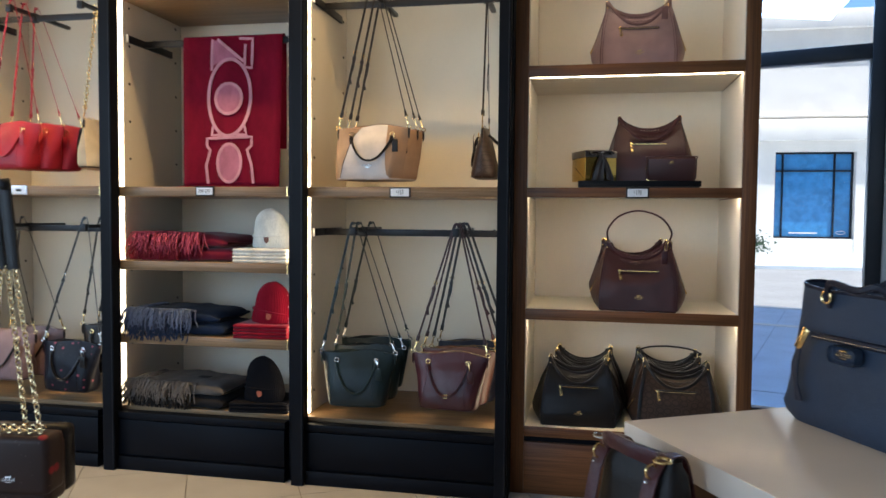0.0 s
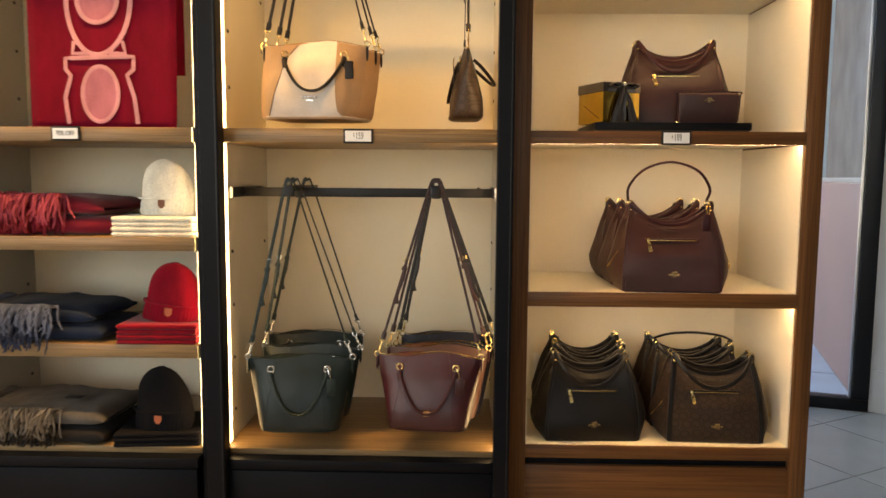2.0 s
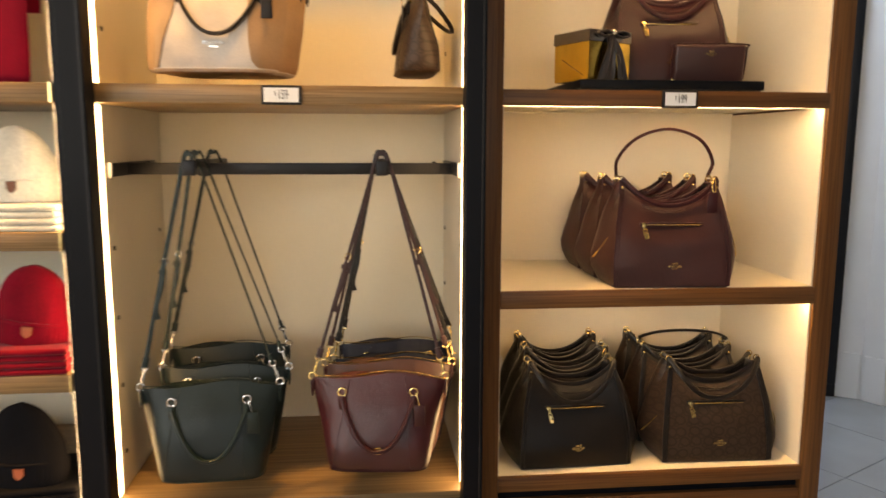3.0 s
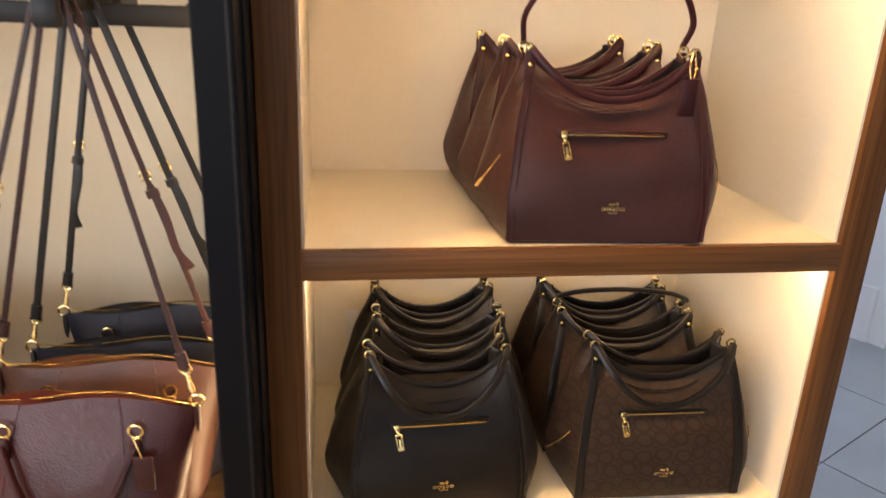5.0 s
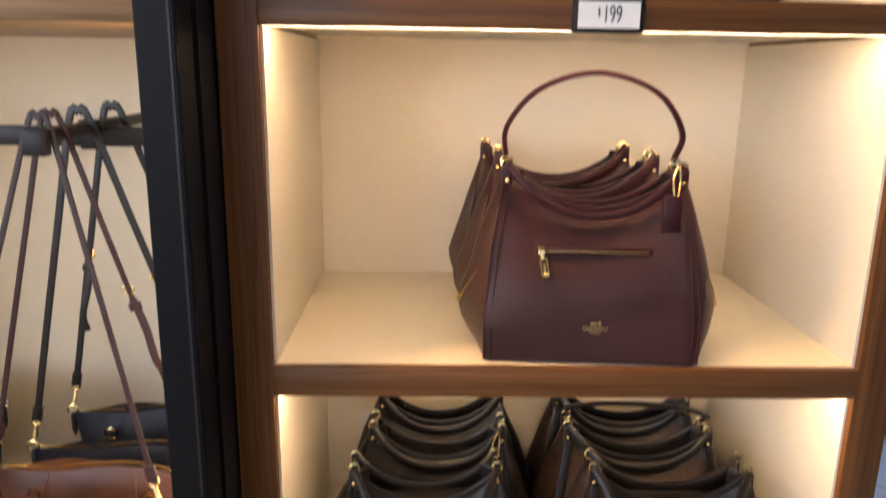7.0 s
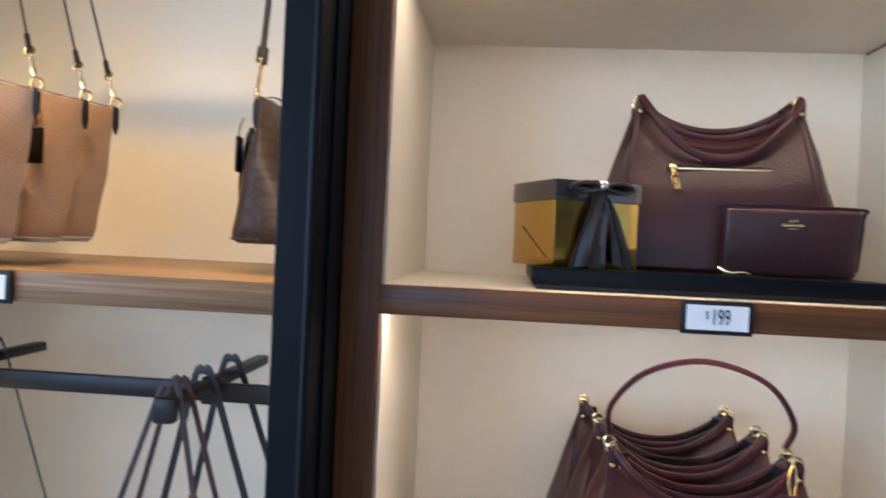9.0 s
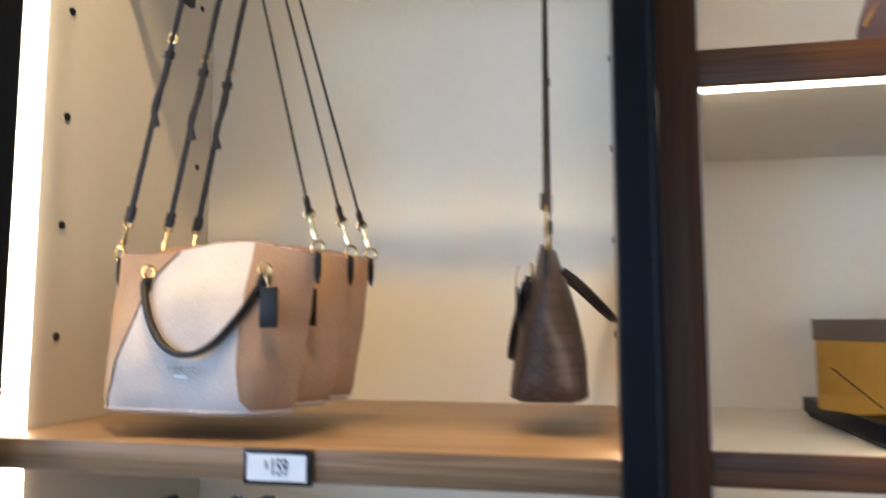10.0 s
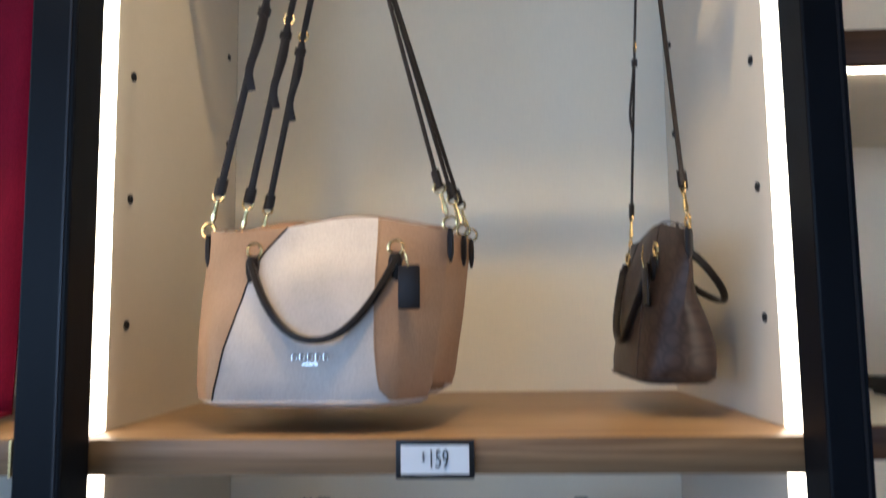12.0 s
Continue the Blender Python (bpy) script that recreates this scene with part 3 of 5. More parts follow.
HOLES = [1.448 + 0.1737 * k for k in range(-6, 6) if k != -1]


def bay(x0, x1, post_left, post_right, shelves, label):
    """A bay between the inner faces x0 and x1; shelves: top heights, lowest first."""
    b = thing("display_bay", pose(0, 0, 0), label, "display bay", "black display bays")
    for a, c, d, e in filter(None, (post_left, post_right)):
        bm = slab(a, YF, Z0, c, -0.066, 2.78, 0.003)
        slab(d, -0.066, Z0, e, 0.52, 2.78, bm=bm)
        part("post", bm, BLACK, b, "black lacquered post", smooth=False)
        part("post_groove", slab(c - 0.009, YF - 0.0012, 0.06, c - 0.006, YF + 0.004, 2.76), BLACK_METAL, b, smooth=False)
    part("back_panel", slab(x0, 0.5, 0.28, x1, 0.515, 2.66), BAY_BACK, b, "cream linen back board", smooth=False)
    for x, s in ((x0, 1), (x1, -1)):
        part("side_panel", slab(min(x, x - s * 0.004), 0.0, 0.3, max(x, x - s * 0.004), 0.499, 2.619), BAY_SIDE_SHADED, b, "cream side board with peg holes, toned down for shade", smooth=False)
        for z in HOLES:
            if z < 0.36 or z > 2.55 or any(-0.05 < z - q < 0.012 for q in shelves):
                continue
            for y in (0.055, 0.447):
                bm = hoop((x + s * 0.001, y, z), 0.0045, 0.002, "x", 12)
                bmesh.ops.create_circle(bm, cap_ends=True, segments=10, radius=0.004, matrix=Matrix.Translation((x + s * 0.0012, y, z)) @ Matrix.Rotation(math.pi / 2, 4, "Y"))
                part("peg_hole", bm, BLACK_METAL, b, "dark peg hole sleeve")
        edges = [0.318] + [q for q in shelves[1:]] + [2.619]
        for lo, hi in zip(edges, edges[1:]):
            top = hi - 0.044 if hi < 2.61 else 2.618
            t = 0.001 if s < 0 and x < -0.5 else 0.007
            part("led_strip", slab(min(x, x + s * t), -0.052, lo + 0.002, max(x, x + s * t), -0.004 if t > 0.002 else -0.026, top), LED, b, "glowing vertical light strip", smooth=False)
    for i, z in enumerate(shelves):
        part("shelf", slab(x0 + 0.001, -0.064 if i else -0.055, z - 0.042 if i else z - 0.02, x1 - 0.001, 0.499, z, 0.0015), OAK, b, "warm brown veneered shelf")
        if i:
            for x, s in ((x0, 1), (x1, -1)):
                part("shelf_pin", slab(min(x, x + s * 0.004), -0.067, z - 0.044, max(x, x + s * 0.004), -0.064, z + 0.001, 0.0005), GOLD, b, "brass shelf end clip", smooth=False)
    part("base_rail", slab(x0, -0.1, 0.262, x1, 0.1, 0.2938, 0.002), BLACK, b)
    part("drawer_front", slab(x0 + 0.004, -0.096, 0.095, x1 - 0.004, -0.03, 0.257, 0.003), BLACK, b, "black drawer front")
    part("kick_board", slab(x0, -0.105, Z0, x1, -0.03, 0.09, 0.002), BLACK, b)
    part("header", slab(x0, YF + 0.004, 2.62, x1, -0.06, 2.78, 0.003), BLACK, b, "black header board")
    part("top", slab(x0, -0.0595, 2.62, x1, 0.499, 2.66, 0.002), OAK, b, "warm brown veneered top board")
    return b


bay(-0.9, -0.045, (-0.935, -0.88, -0.969, -0.905), (-0.058, -0.011, -0.04, -0.006), [0.314, 1.314], "black bay lit by strips, with rails of hanging handbags")
bay(-1.809, -0.974, (-1.84, -1.782, -1.878, -1.814), None, [0.314, 0.645, 0.98, 1.314, 2.21], "black bay lit by strips, shelves of scarves and knitted hats")
bay(-2.72, -1.883, (-2.745, -2.687, -2.79, -2.725), None, [0.314, 1.317], "black bay lit by strips, with hanging handbags")
bay(-3.63, -2.795, (-3.655, -3.597, -3.7, -3.635), None, [0.314, 1.314], "black bay lit by strips, empty shelves")


def rail(x0, x1, z, hooks, y=0.165):
    r = thing("hanging_rail", pose(0, 0, 0), "flat black metal hanging rail with short cross arms", "hanging rail", "hanging rails")
    part("crossbar", slab(x0 + 0.012, y - 0.007, z - 0.016, x1 - 0.012, y + 0.007, z + 0.014, 0.0015), BLACK_METAL, r)
    for x, s in ((x0, 1), (x1, -1)):
        a, c = sorted((x + s * 0.001, x + s * 0.013))
        part("arm", slab(a, 0.035, z - 0.017, c, 0.4, z + 0.016, 0.0015), BLACK_METAL, r)
        part("end_cap", slab(a, 0.028, z - 0.019, c, 0.0345, z + 0.018, 0.001), STEEL, r, "bright end cap")
        part("screw", ball((x + s * 0.06, y - 0.0, z + 0.015), 0.006, s=(1, 1, 0.6)), BLACK_METAL, r)
    for x in hooks:
        bm = slab(x - 0.012, -0.005, z + 0.004, x + 0.012, 0.41, z + 0.021, 0.003)
        slab(x - 0.015, -0.008, z - 0.012, x + 0.015, 0.012, z + 0.024, 0.003, bm=bm)
        slab(x - 0.014, y - 0.014, z - 0.02, x + 0.014, y + 0.014, z + 0.024, 0.003, bm=bm)
        part("cross_arm", bm, BLACK_METAL, r)
    return r


rail(-0.9, -0.045, 1.118, (-0.7, -0.245))
rail(-0.9, -0.045, 2.14, (-0.622, -0.15))
rail(-1.809, -0.974, 2.0, ())
rail(-2.72, -1.883, 1.118, (-2.45, -2.02))
rail(-2.72, -1.883, 2.15, (-2.4, -2.02))


def price_tag(m, text, w=0.09):
    t = thing("price_tag", m, "small black framed price tag reading " + text.replace("$", "") + " on a shelf edge" if text else "small grey framed tag on a shelf edge", "price tag", "shelf price tags")
    bm = slab(-w / 2, -0.008, -0.022, w / 2, 0, 0.022, 0.0015)
    part("tag_frame", bm, BLACK_METAL if text else STEEL, t)
    part("card", slab(-w / 2 + 0.006, -0.0095, -0.016, w / 2 - 0.006, -0.0081, 0.016), TAG_WHITE, t, smooth=False)
    face = Matrix.Rotation(math.pi / 2, 4, "X")
    if text.startswith("$"):
        squeeze = Matrix.Diagonal((0.56, 1, 1, 1))
        letters("dollar_sign", "$", 0.014, Matrix.Translation((-0.013, -0.0101, 0.003)) @ face @ squeeze, INK, t)
        letters("price", text[1:], 0.029, Matrix.Translation((0.004, -0.0101, 0)) @ face @ squeeze, INK, t)
    elif text:
        letters("price", text, 0.021, Matrix.Translation((0, -0.0101, 0)) @ face @ Matrix.Diagonal((0.75, 1, 1, 1)), INK, t)
    else:
        part("print", slab(-0.014, -0.0101, -0.006, 0.014, -0.0096, 0.006), INK, t, smooth=False)
    return t


price_tag(pose(-0.473, -0.0655, 1.291), "$159")
price_tag(pose(0.492, -0.0035, 1.294), "$199")
price_tag(pose(-1.36, -0.0655, 1.294), "70% OFF", 0.088)
price_tag(pose(-2.3, -0.0655, 1.297), "", 0.08)

# ---- bags ----


def logo(parent, y, z, s=1.0, metal=GOLD, x=0.0, plate=False):
    """A small metal mark: a carriage shape over a row of bars."""
    bm = bmesh.new()
    for k in range(5):
        hoop((x + (-0.0156 + k * 0.0078) * s, y - 0.0006, z), 0.0026 * s, 0.0006 * s, "y", 8, bm, 1.05)
        slab(x + (-0.0186 + k * 0.0078) * s, y - 0.0012, z - 0.0028 * s, x + (-0.0176 + k * 0.0078) * s, y, z + 0.0028 * s, bm=bm)
    slab(x - 0.008 * s, y - 0.0012, z - 0.0075 * s, x + 0.008 * s, y, z - 0.0058 * s, bm=bm)
    if not plate:
        slab(x - 0.0075 * s, y - 0.0012, z + 0.0055 * s, x + 0.002 * s, y, z + 0.0095 * s, bm=bm)
        slab(x + 0.0035 * s, y - 0.0012, z + 0.0055 * s, x + 0.008 * s, y, z + 0.011 * s, bm=bm)
    part("metal_mark", bm, metal, parent, "small metal logo mark", smooth=False)


def zip_line(parent, xa, xb, yf, z, tilt=0.0, metal=GOLD, surround=None):
    """A front zip with its pull; yf gives the depth of the front at a height."""
    y = yf(z) - 0.002
    if surround:
        part("zip_welt", slab(xa - 0.006, y - 0.0016, z - 0.0055, xb + 0.006, y + 0.004, z + 0.0065, 0.0015), surround, parent)
    bm = bmesh.new()
    n = int((xb - xa) / 0.0034)
    for k in range(n):
        a = xa + k * 0.0034
        slab(a, y - 0.0034, z - 0.0014, a + 0.0019, y - 0.0014, z + 0.0016, bm=bm)
    slab(xa, y - 0.0024, z - 0.0006, xb, y - 0.0014, z + 0.0008, bm=bm)
    part("zip", bm, metal, parent, "brass zip teeth", smooth=False)
    m = Matrix.Translation((xa + 0.003, y - 0.005, z)) @ Matrix.Rotation(radians(-10 + tilt), 4, "Y") @ Matrix.Rotation(radians(-20), 4, "X")
    bm = slab(-0.005, -0.003, -0.004, 0.005, 0.002, 0.006, 0.001, m=m)
    slab(-0.0028, -0.002, -0.01, 0.0028, 0.001, -0.003, 0.0008, bm=bm, m=m)
    for x0, z0, x1, z1 in ((-0.0056, -0.038, -0.0036, -0.01), (0.0036, -0.038, 0.0056, -0.01), (-0.0036, -0.013, 0.0036, -0.01), (-0.0036, -0.038, 0.0036, -0.031)):
        slab(x0, -0.002, z0, x1, 0.001, z1, 0.0006, 1, bm=bm, m=m)
    slab(-0.0018, -0.0012, -0.031, 0.0018, 0.0002, -0.018, bm=bm, m=m)
    part("zip_pull", bm, metal, parent, "brass zip pull")


def droop(a, b, sag, out, n=10):
    """A handle's line hanging from a to b."""
    pts = []
    for i in range(n + 1):
        t = i / n
        k = (1 - abs(2 * t - 1) ** 2.2)
        p = Vector(a).lerp(Vector(b), t)
        pts.append(p + Vector((0, -out * min(1, k * 2.2), -sag * k)))
    return pts


def shoulder_bag(m, hide, trim, label, group="", arch=0, hang_tag=False, lean=0.0, metal=GOLD, panel=None, pinch=1.0):
    """A slouchy shoulder bag: flat front between two seams, flared gussets, a dipped rim with two peaks."""
    b = thing("shoulder_bag", m, label, "handbag", group)
    H, dip = 0.272, 0.056
    tip, lip = 0.126 * pinch, 0.024
    flat = ((0, 0.152), (0.25, 0.153), (0.6, lerp(0.145, 0.14, (1 - pinch) * 10)), (1, tip))
    wide = ((0, 0.16), (0.06, 0.173), (0.16, 0.187), (0.26, 0.193), (0.38, 0.189), (0.7, 0.163), (0.9, tip + 0.018), (1, tip + 0.007))
    deep = ((0, 0.082), (0.2, 0.081), (0.5, 0.069), (0.8, 0.046), (1, lip))

    def height(v, x):
        s = rows_at(flat, v)
        return v * (H - dip * v ** 0.8 * (1 - min(1, abs(x) / s) ** 2.2))

    def tuck(v):
        """How far the gusset folds in along its middle."""
        return 0.021 * max(0, (v - 0.3) / 0.7) ** 0.7

    def section(v):
        s, a, d = rows_at(flat, v), rows_at(wide, v), rows_at(deep, v)
        pts = []
        for k in range(13):
            x = -s + 2 * s * k / 12
            pts.append((x, -d - 0.006 * (1 - (x / s) ** 2) * math.sin(math.pi * min(1, v * 1.1)), height(v, x)))
        for k in range(1, 6):
            t = k / 6
            x = s + (a - s) * math.sin(t * math.pi / 2) - tuck(v) * t ** 3
            pts.append((x, -d * math.cos(t * math.pi / 2) * (1 - 0.25 * t), height(v, x)))
        pts.append((a - tuck(v) * 1.25, 0.0, height(v, a)))
        half = pts
        back = [(-x, -y, z) for x, y, z in half]
        return half + back

    vs = [0, 0.02, 0.08] + [0.16 + 0.84 * i / 13 for i in range(14)]
    rag = m.translation.x * 31 + m.translation.z * 17
    rings = [section(v) for v in vs]
    rings[0] = [(x * 0.97, y * 0.93, z) for x, y, z in rings[0]]
    for p in range(len(rings)):
        for q in range(len(rings[p])):
            x, y, z = rings[p][q]
            gusset = abs(x) > rows_at(flat, vs[p]) * 1.02
            w = (noise.noise((x * 9 + lean * 9 + rag, y * 14, z * 10 + lean)) * 0.008 + noise.noise((x * 34, y * 20 + rag, z * 12)) * (0.008 if gusset else 0.0012)) * min(1, vs[p] * 4)
            w += 0.0011 * math.sin(z * 150 - abs(x) * 40 + rag) * max(0, vs[p] - 0.8) / 0.2
            rings[p][q] = (x + lean * z * 0.25, y + w, max(0, z + (w * 0.3 if z > 0.02 else 0)))
    inner = [[(x * 0.94, y * 0.85, z - d) for x, y, z in rings[-1]] for d in (0.002, 0.045)]
    bm = loft(rings + inner)
    bm.faces.ensure_lookup_table()
    mats = [hide, trim, LINING] + ([panel] if panel else [])
    n = len(rings[0])
    for i, f in enumerate(bm.faces):
        row, col = i // n, i % n
        if row >= len(rings):
            f.material_index = 2
        elif row >= len(rings) - 2:
            f.material_index = 1
        elif panel and (col < 12 or 19 <= col < 31):
            f.material_index = 3
    part("body", bm, mats, b)

    def yf(z):
        v = min(1, z / (H - dip * 0.8))
        return -rows_at(deep, v) - 0.006 * math.sin(math.pi * min(1, v * 1.1)) - 0.001

    for s in (-1, 1):
        line = [(s * rows_at(flat, v) + lean * v * H * 0.25, -rows_at(deep, v) - 0.001, height(v, rows_at(flat, v))) for v in [0.02 + 0.98 * i / 12 for i in range(13)]]
        part("seam", sweep(line, 0.0036, 0.003), trim, b)
        line2 = [(x - s * 0.009, y - 0.0012, z) for x, y, z in line[:-1]]
        part("seam", sweep(line2, 0.0022, 0.0022), trim, b)
        if panel:
            part("side_band", sweep([(x - s * 0.006, y - 0.0004, z) for x, y, z in line[:-1]], 0.016 if panel else 0.012, 0.0035), trim, b, "smooth leather band")
    for s in (-1, 1) if hide is not BLACK_LEATHER and not lean else ():
        side = [Vector(section(v)[12 + k]) if s > 0 else Vector((-section(v)[12 + k][0], *section(v)[12 + k][1:])) for v, k in ((0.27, 5), (0.33, 4), (0.4, 3), (0.48, 2))]
        side = [q + Vector((s * 0.0012 + lean * q.z * 0.25, -0.0015, 0)) for q in side]
        part("side_zip", sweep(spline(side, 4), 0.0018, 0.0018), metal, b, "brass zip on the gusset")
        d = (side[0] - side[1]).normalized()
        part("zip_pull", sweep([side[1], side[1] + d * 0.008, side[1] + d * 0.024], 0.006, 0.003, taper=(0.6, 1, 1)), metal, b, "brass zip pull")
    for s in (-1, 1):
        rim = [(lerp(-1, 1, i / 14) * tip + lean * H * 0.22, s * lip, height(1, lerp(-1, 1, i / 14) * tip) + 0.001) for i in range(15)]
        part("rim", sweep(rim, 0.007, 0.011, (0, 0, 1)), trim, b)
        if s < 0:
            for low, thick in ((0.019, 0.0022), (0.023, 0.0016)):
                stitch = [(x, yf(z - low), z - low - 0.001) for x, y, z in rim]
                part("rim_stitch", sweep(stitch, thick, thick), trim, b)
    ox = lean * H * 0.25
    for s in (-1, 1):
        for d in (-1, 1):
            x = s * (tip - 0.001) + ox
            bm = slab(x - 0.008, d * (lip + 0.004) - 0.003, H - 0.03, x + 0.008, d * (lip + 0.004) + 0.003, H + 0.006, 0.002)
            part("tab", bm, trim, b)
            part("ring", hoop((x, d * (lip - 0.003), H + 0.007), 0.0078, 0.0016, "y"), metal, b, "metal handle ring")
            part("stud", ball((x, d * (lip + 0.008), H - 0.014), 0.0036, s=(1, 0.6, 1)), metal, b, "metal stud")
    a, c = Vector((0.001 - tip + ox, -lip - 0.004, H + 0.01)), Vector((tip - 0.001 + ox, -lip - 0.004, H + 0.01))
    if arch:
        pts = [(-0.125, 0.03, H + 0.012), (-0.125, 0.02, H + 0.06 * arch), (-0.08, 0.0, H + 0.115 * arch), (0.0, -0.01, H + 0.138 * arch), (0.085, -0.004, H + 0.112 * arch), (0.13, 0.014, H + 0.055 * arch), (0.125, 0.03, H + 0.012)]
        part("handle", sweep(spline(pts, 6), 0.008, 0.013), trim, b, "upright rolled leather handle")
        part("handle", sweep(spline([Vector((p.x, min(p.y, yf(p.z) - 0.006), p.z)) for p in droop(a, c, 0.07, 0.02)], 3), 0.011, 0.008), trim, b, "drooping leather handle")
    else:
        part("handle", sweep(spline([Vector((p.x, min(p.y, yf(p.z) - 0.006), p.z)) for p in droop(a, c, 0.07 if lean else 0.104, 0.022 if lean else 0.036)], 3), 0.013, 0.008), trim, b, "drooping leather handle")
        if not lean:
            part("handle", sweep(spline(droop((a.x, lip, a.z), (c.x, lip, c.z), 0.05, 0.02), 3), 0.011, 0.008), trim, b, "drooping leather handle")
    zip_line(b, -0.077 + lean * 0.03, 0.078 + lean * 0.03, yf, 0.163, metal=metal, surround=trim)
    logo(b, yf(0.058) - 0.003, 0.058, 0.95, metal, x=0.004)
    if hang_tag:
        t = part("hang_tag", slab(0.09, -0.0685, H - 0.078, 0.116, -0.065, H - 0.024, 0.002), trim, b, "leather hang tag")
        part("bead_chain", sweep(spline([(0.104, -0.067, H - 0.028), (0.102, -0.062, H - 0.004), (0.112, -0.05, H + 0.012), (0.114, -0.055, H - 0.01), (0.108, -0.067, H - 0.028)], 4), 0.0024), metal, t, "brass bead chain")
    return b


def satchel(m, hide, trim, apex, label, group="", metal=GOLD, centre=None, strap=None, marked="plate", hang_tag=True, buckle=-1, handle_back=False, size=1.0, chain=False, flat_strap=False):
    """A soft zip-top satchel that hangs by its long strap from apex (in the bag's own space)."""
    b = thing("satchel", m, label, "handbag", group)
    strap = strap or trim
    H = 0.228 * size
    wide = ((0, 0.118), (0.06, 0.127), (0.5, 0.145), (1, 0.163))
    deep = ((0, 0.05), (0.06, 0.058), (0.3, 0.06), (0.7, 0.04), (1, 0.008))
    if handle_back:
        deep = ((0, 0.053), (0.04, 0.057), (0.3, 0.05), (0.7, 0.032), (1, 0.008))
    if centre:
        wide = ((0, 0.126), (0.06, 0.135), (0.5, 0.15), (1, 0.163))
    skew = -0.022 * size if centre else 0
    left = ((0, -0.112), (0.1, -0.108), (0.7, -0.086), (0.86, -0.074), (1, -0.05)) if centre else ((0, -0.112), (0.75, -0.083), (1, -0.07))
    right = ((0, 0.124), (0.05, 0.112), (0.11, 0.1), (0.35, 0.09), (1, 0.072)) if centre else ((0, 0.078), (0.75, 0.07), (1, 0.062))

    def section(v):
        a, d = rows_at(wide, v) * size, rows_at(deep, v) * size
        e = lerp(0.34, 0.85, v)
        cuts = [-0.965, rows_at(left, v) * size / a, rows_at(right, v) * size / a, 0.965]
        xs = []
        for p, q, k in zip(cuts, cuts[1:], (3, 8, 4)):
            xs += [lerp(p, q, i / k) for i in range(k)]
        xs += [0.965]
        out = []
        for x in xs:
            y = d * (1 - abs(x) ** lerp(7, 2.6, min(1, v * 1.6))) ** e + 0.002
            z = v * H + (0.009 * (0.55 - x * x) + 0.006 * math.sin(x * 4 + 0.4)) * v * v
            out.append((x * a + skew * (1 - v), -y, z))
        out.append((a, 0, v * H - 0.0075 * v * v))
        return out + [(2 * skew * (1 - v) - x, -y, z) for x, y, z in out]

    vs = [0, 0.03, 0.1] + [0.18 + 0.82 * i / 12 for i in range(13)]
    rings = [section(v) for v in vs]
    rings[0] = [(x * 0.96, y * 0.9, z) for x, y, z in rings[0]]
    seed = m.translation.x * 3 + m.translation.y * 7
    for p, v in enumerate(vs):
        rings[p] = [(x, y + (noise.noise((x * 11 + seed, y * 9 + seed, z * 12)) * 0.007 + noise.noise((x * 30 + z * 22 + seed, seed, z * 10)) * 0.0025) * v * (1 - v) * 4, z) for x, y, z in rings[p]]
    bm = loft(rings)
    n = len(rings[0])
    bm.faces.ensure_lookup_table()
    if centre:
        for i, f in enumerate(bm.faces):
            if i // n < len(rings) - 1 and (3 <= i % n < 11 or (i // n < 1)):
                f.material_index = 1
    part("body", bm, [hide, centre or hide], b)
    for col in (3, 11):
        part("seam", sweep([Vector(r[col]) + Vector((0, -0.0002, 0)) for r in rings[1:]], 0.0022, 0.0022), (trim if col == 3 else hide) if centre else hide, b)
    top = [Vector((x, 0, z + 0.003)) for x, y, z in rings[-1][:17]]
    part("zip_top", sweep(top, 0.0022, 0.0032, (0, 1, 0)), metal if flat_strap else hide, b, "zip along the top")
    part("bottom_piping", sweep([Vector(r) + Vector((0, -0.001, 0)) for r in rings[1][:17]], 0.003), centre or trim, b)

    def front_at(x, z):
        v = min(1, z / H)
        a, d = rows_at(wide, v) * size, rows_at(deep, v) * size
        x -= skew * (1 - v)
        return -d * (1 - min(1, abs(x) / a) ** lerp(7, 2.6, min(1, v * 1.6))) ** lerp(0.34, 0.85, v) - 0.004

    zr = H - 0.032 * size
    ends = []
    for x in (-0.088 * size, (0.097 if centre else 0.086) * size):
        y = front_at(x, zr)
        ends.append(Vector((x, y - 0.007, zr - 0.014)))
        part("ring", hoop((x, y - 0.004, zr), 0.0095, 0.002, "y"), metal, b, "metal handle ring")
        part("stud", ball((x, y - 0.004, zr - 0.011), 0.0045, s=(1.8, 1, 0.8)), metal, b, "metal stud")
        part("handle_tab", sweep([(x, y - 0.009, zr - 0.008), (x, y - 0.01, zr - 0.016), (x, y - 0.01, zr - 0.03), (x, y - 0.01, zr - 0.042)], 0.016, 0.009, taper=(0.7, 1.1, 1, 0.6)), trim, b)
    pts = droop(ends[0] + Vector((0, 0, -0.004)), ends[1] + Vector((0, 0, -0.004)), (0.096 if centre else 0.116) * size, 0.014)
    pts = [Vector((p.x, min(p.y, front_at(p.x, p.z) - 0.007), p.z)) for p in pts]
    part("handle", sweep(spline(pts, 3), 0.009, 0.011), trim, b, "drooping leather handle")
    if handle_back:
        y0 = -front_at(0.08 * size, zr)
        pts = [(-0.085 * size, y0, zr), (-0.08 * size, y0 + 0.025, zr - 0.02), (-0.05 * size, y0 + 0.06, zr - 0.055), (0, y0 + 0.075, zr - 0.07), (0.05 * size, y0 + 0.06, zr - 0.055), (0.08 * size, y0 + 0.025, zr - 0.02), (0.085 * size, y0, zr)]
        part("handle", sweep(spline(pts, 5), 0.009, 0.011), trim, b, "drooping leather handle")
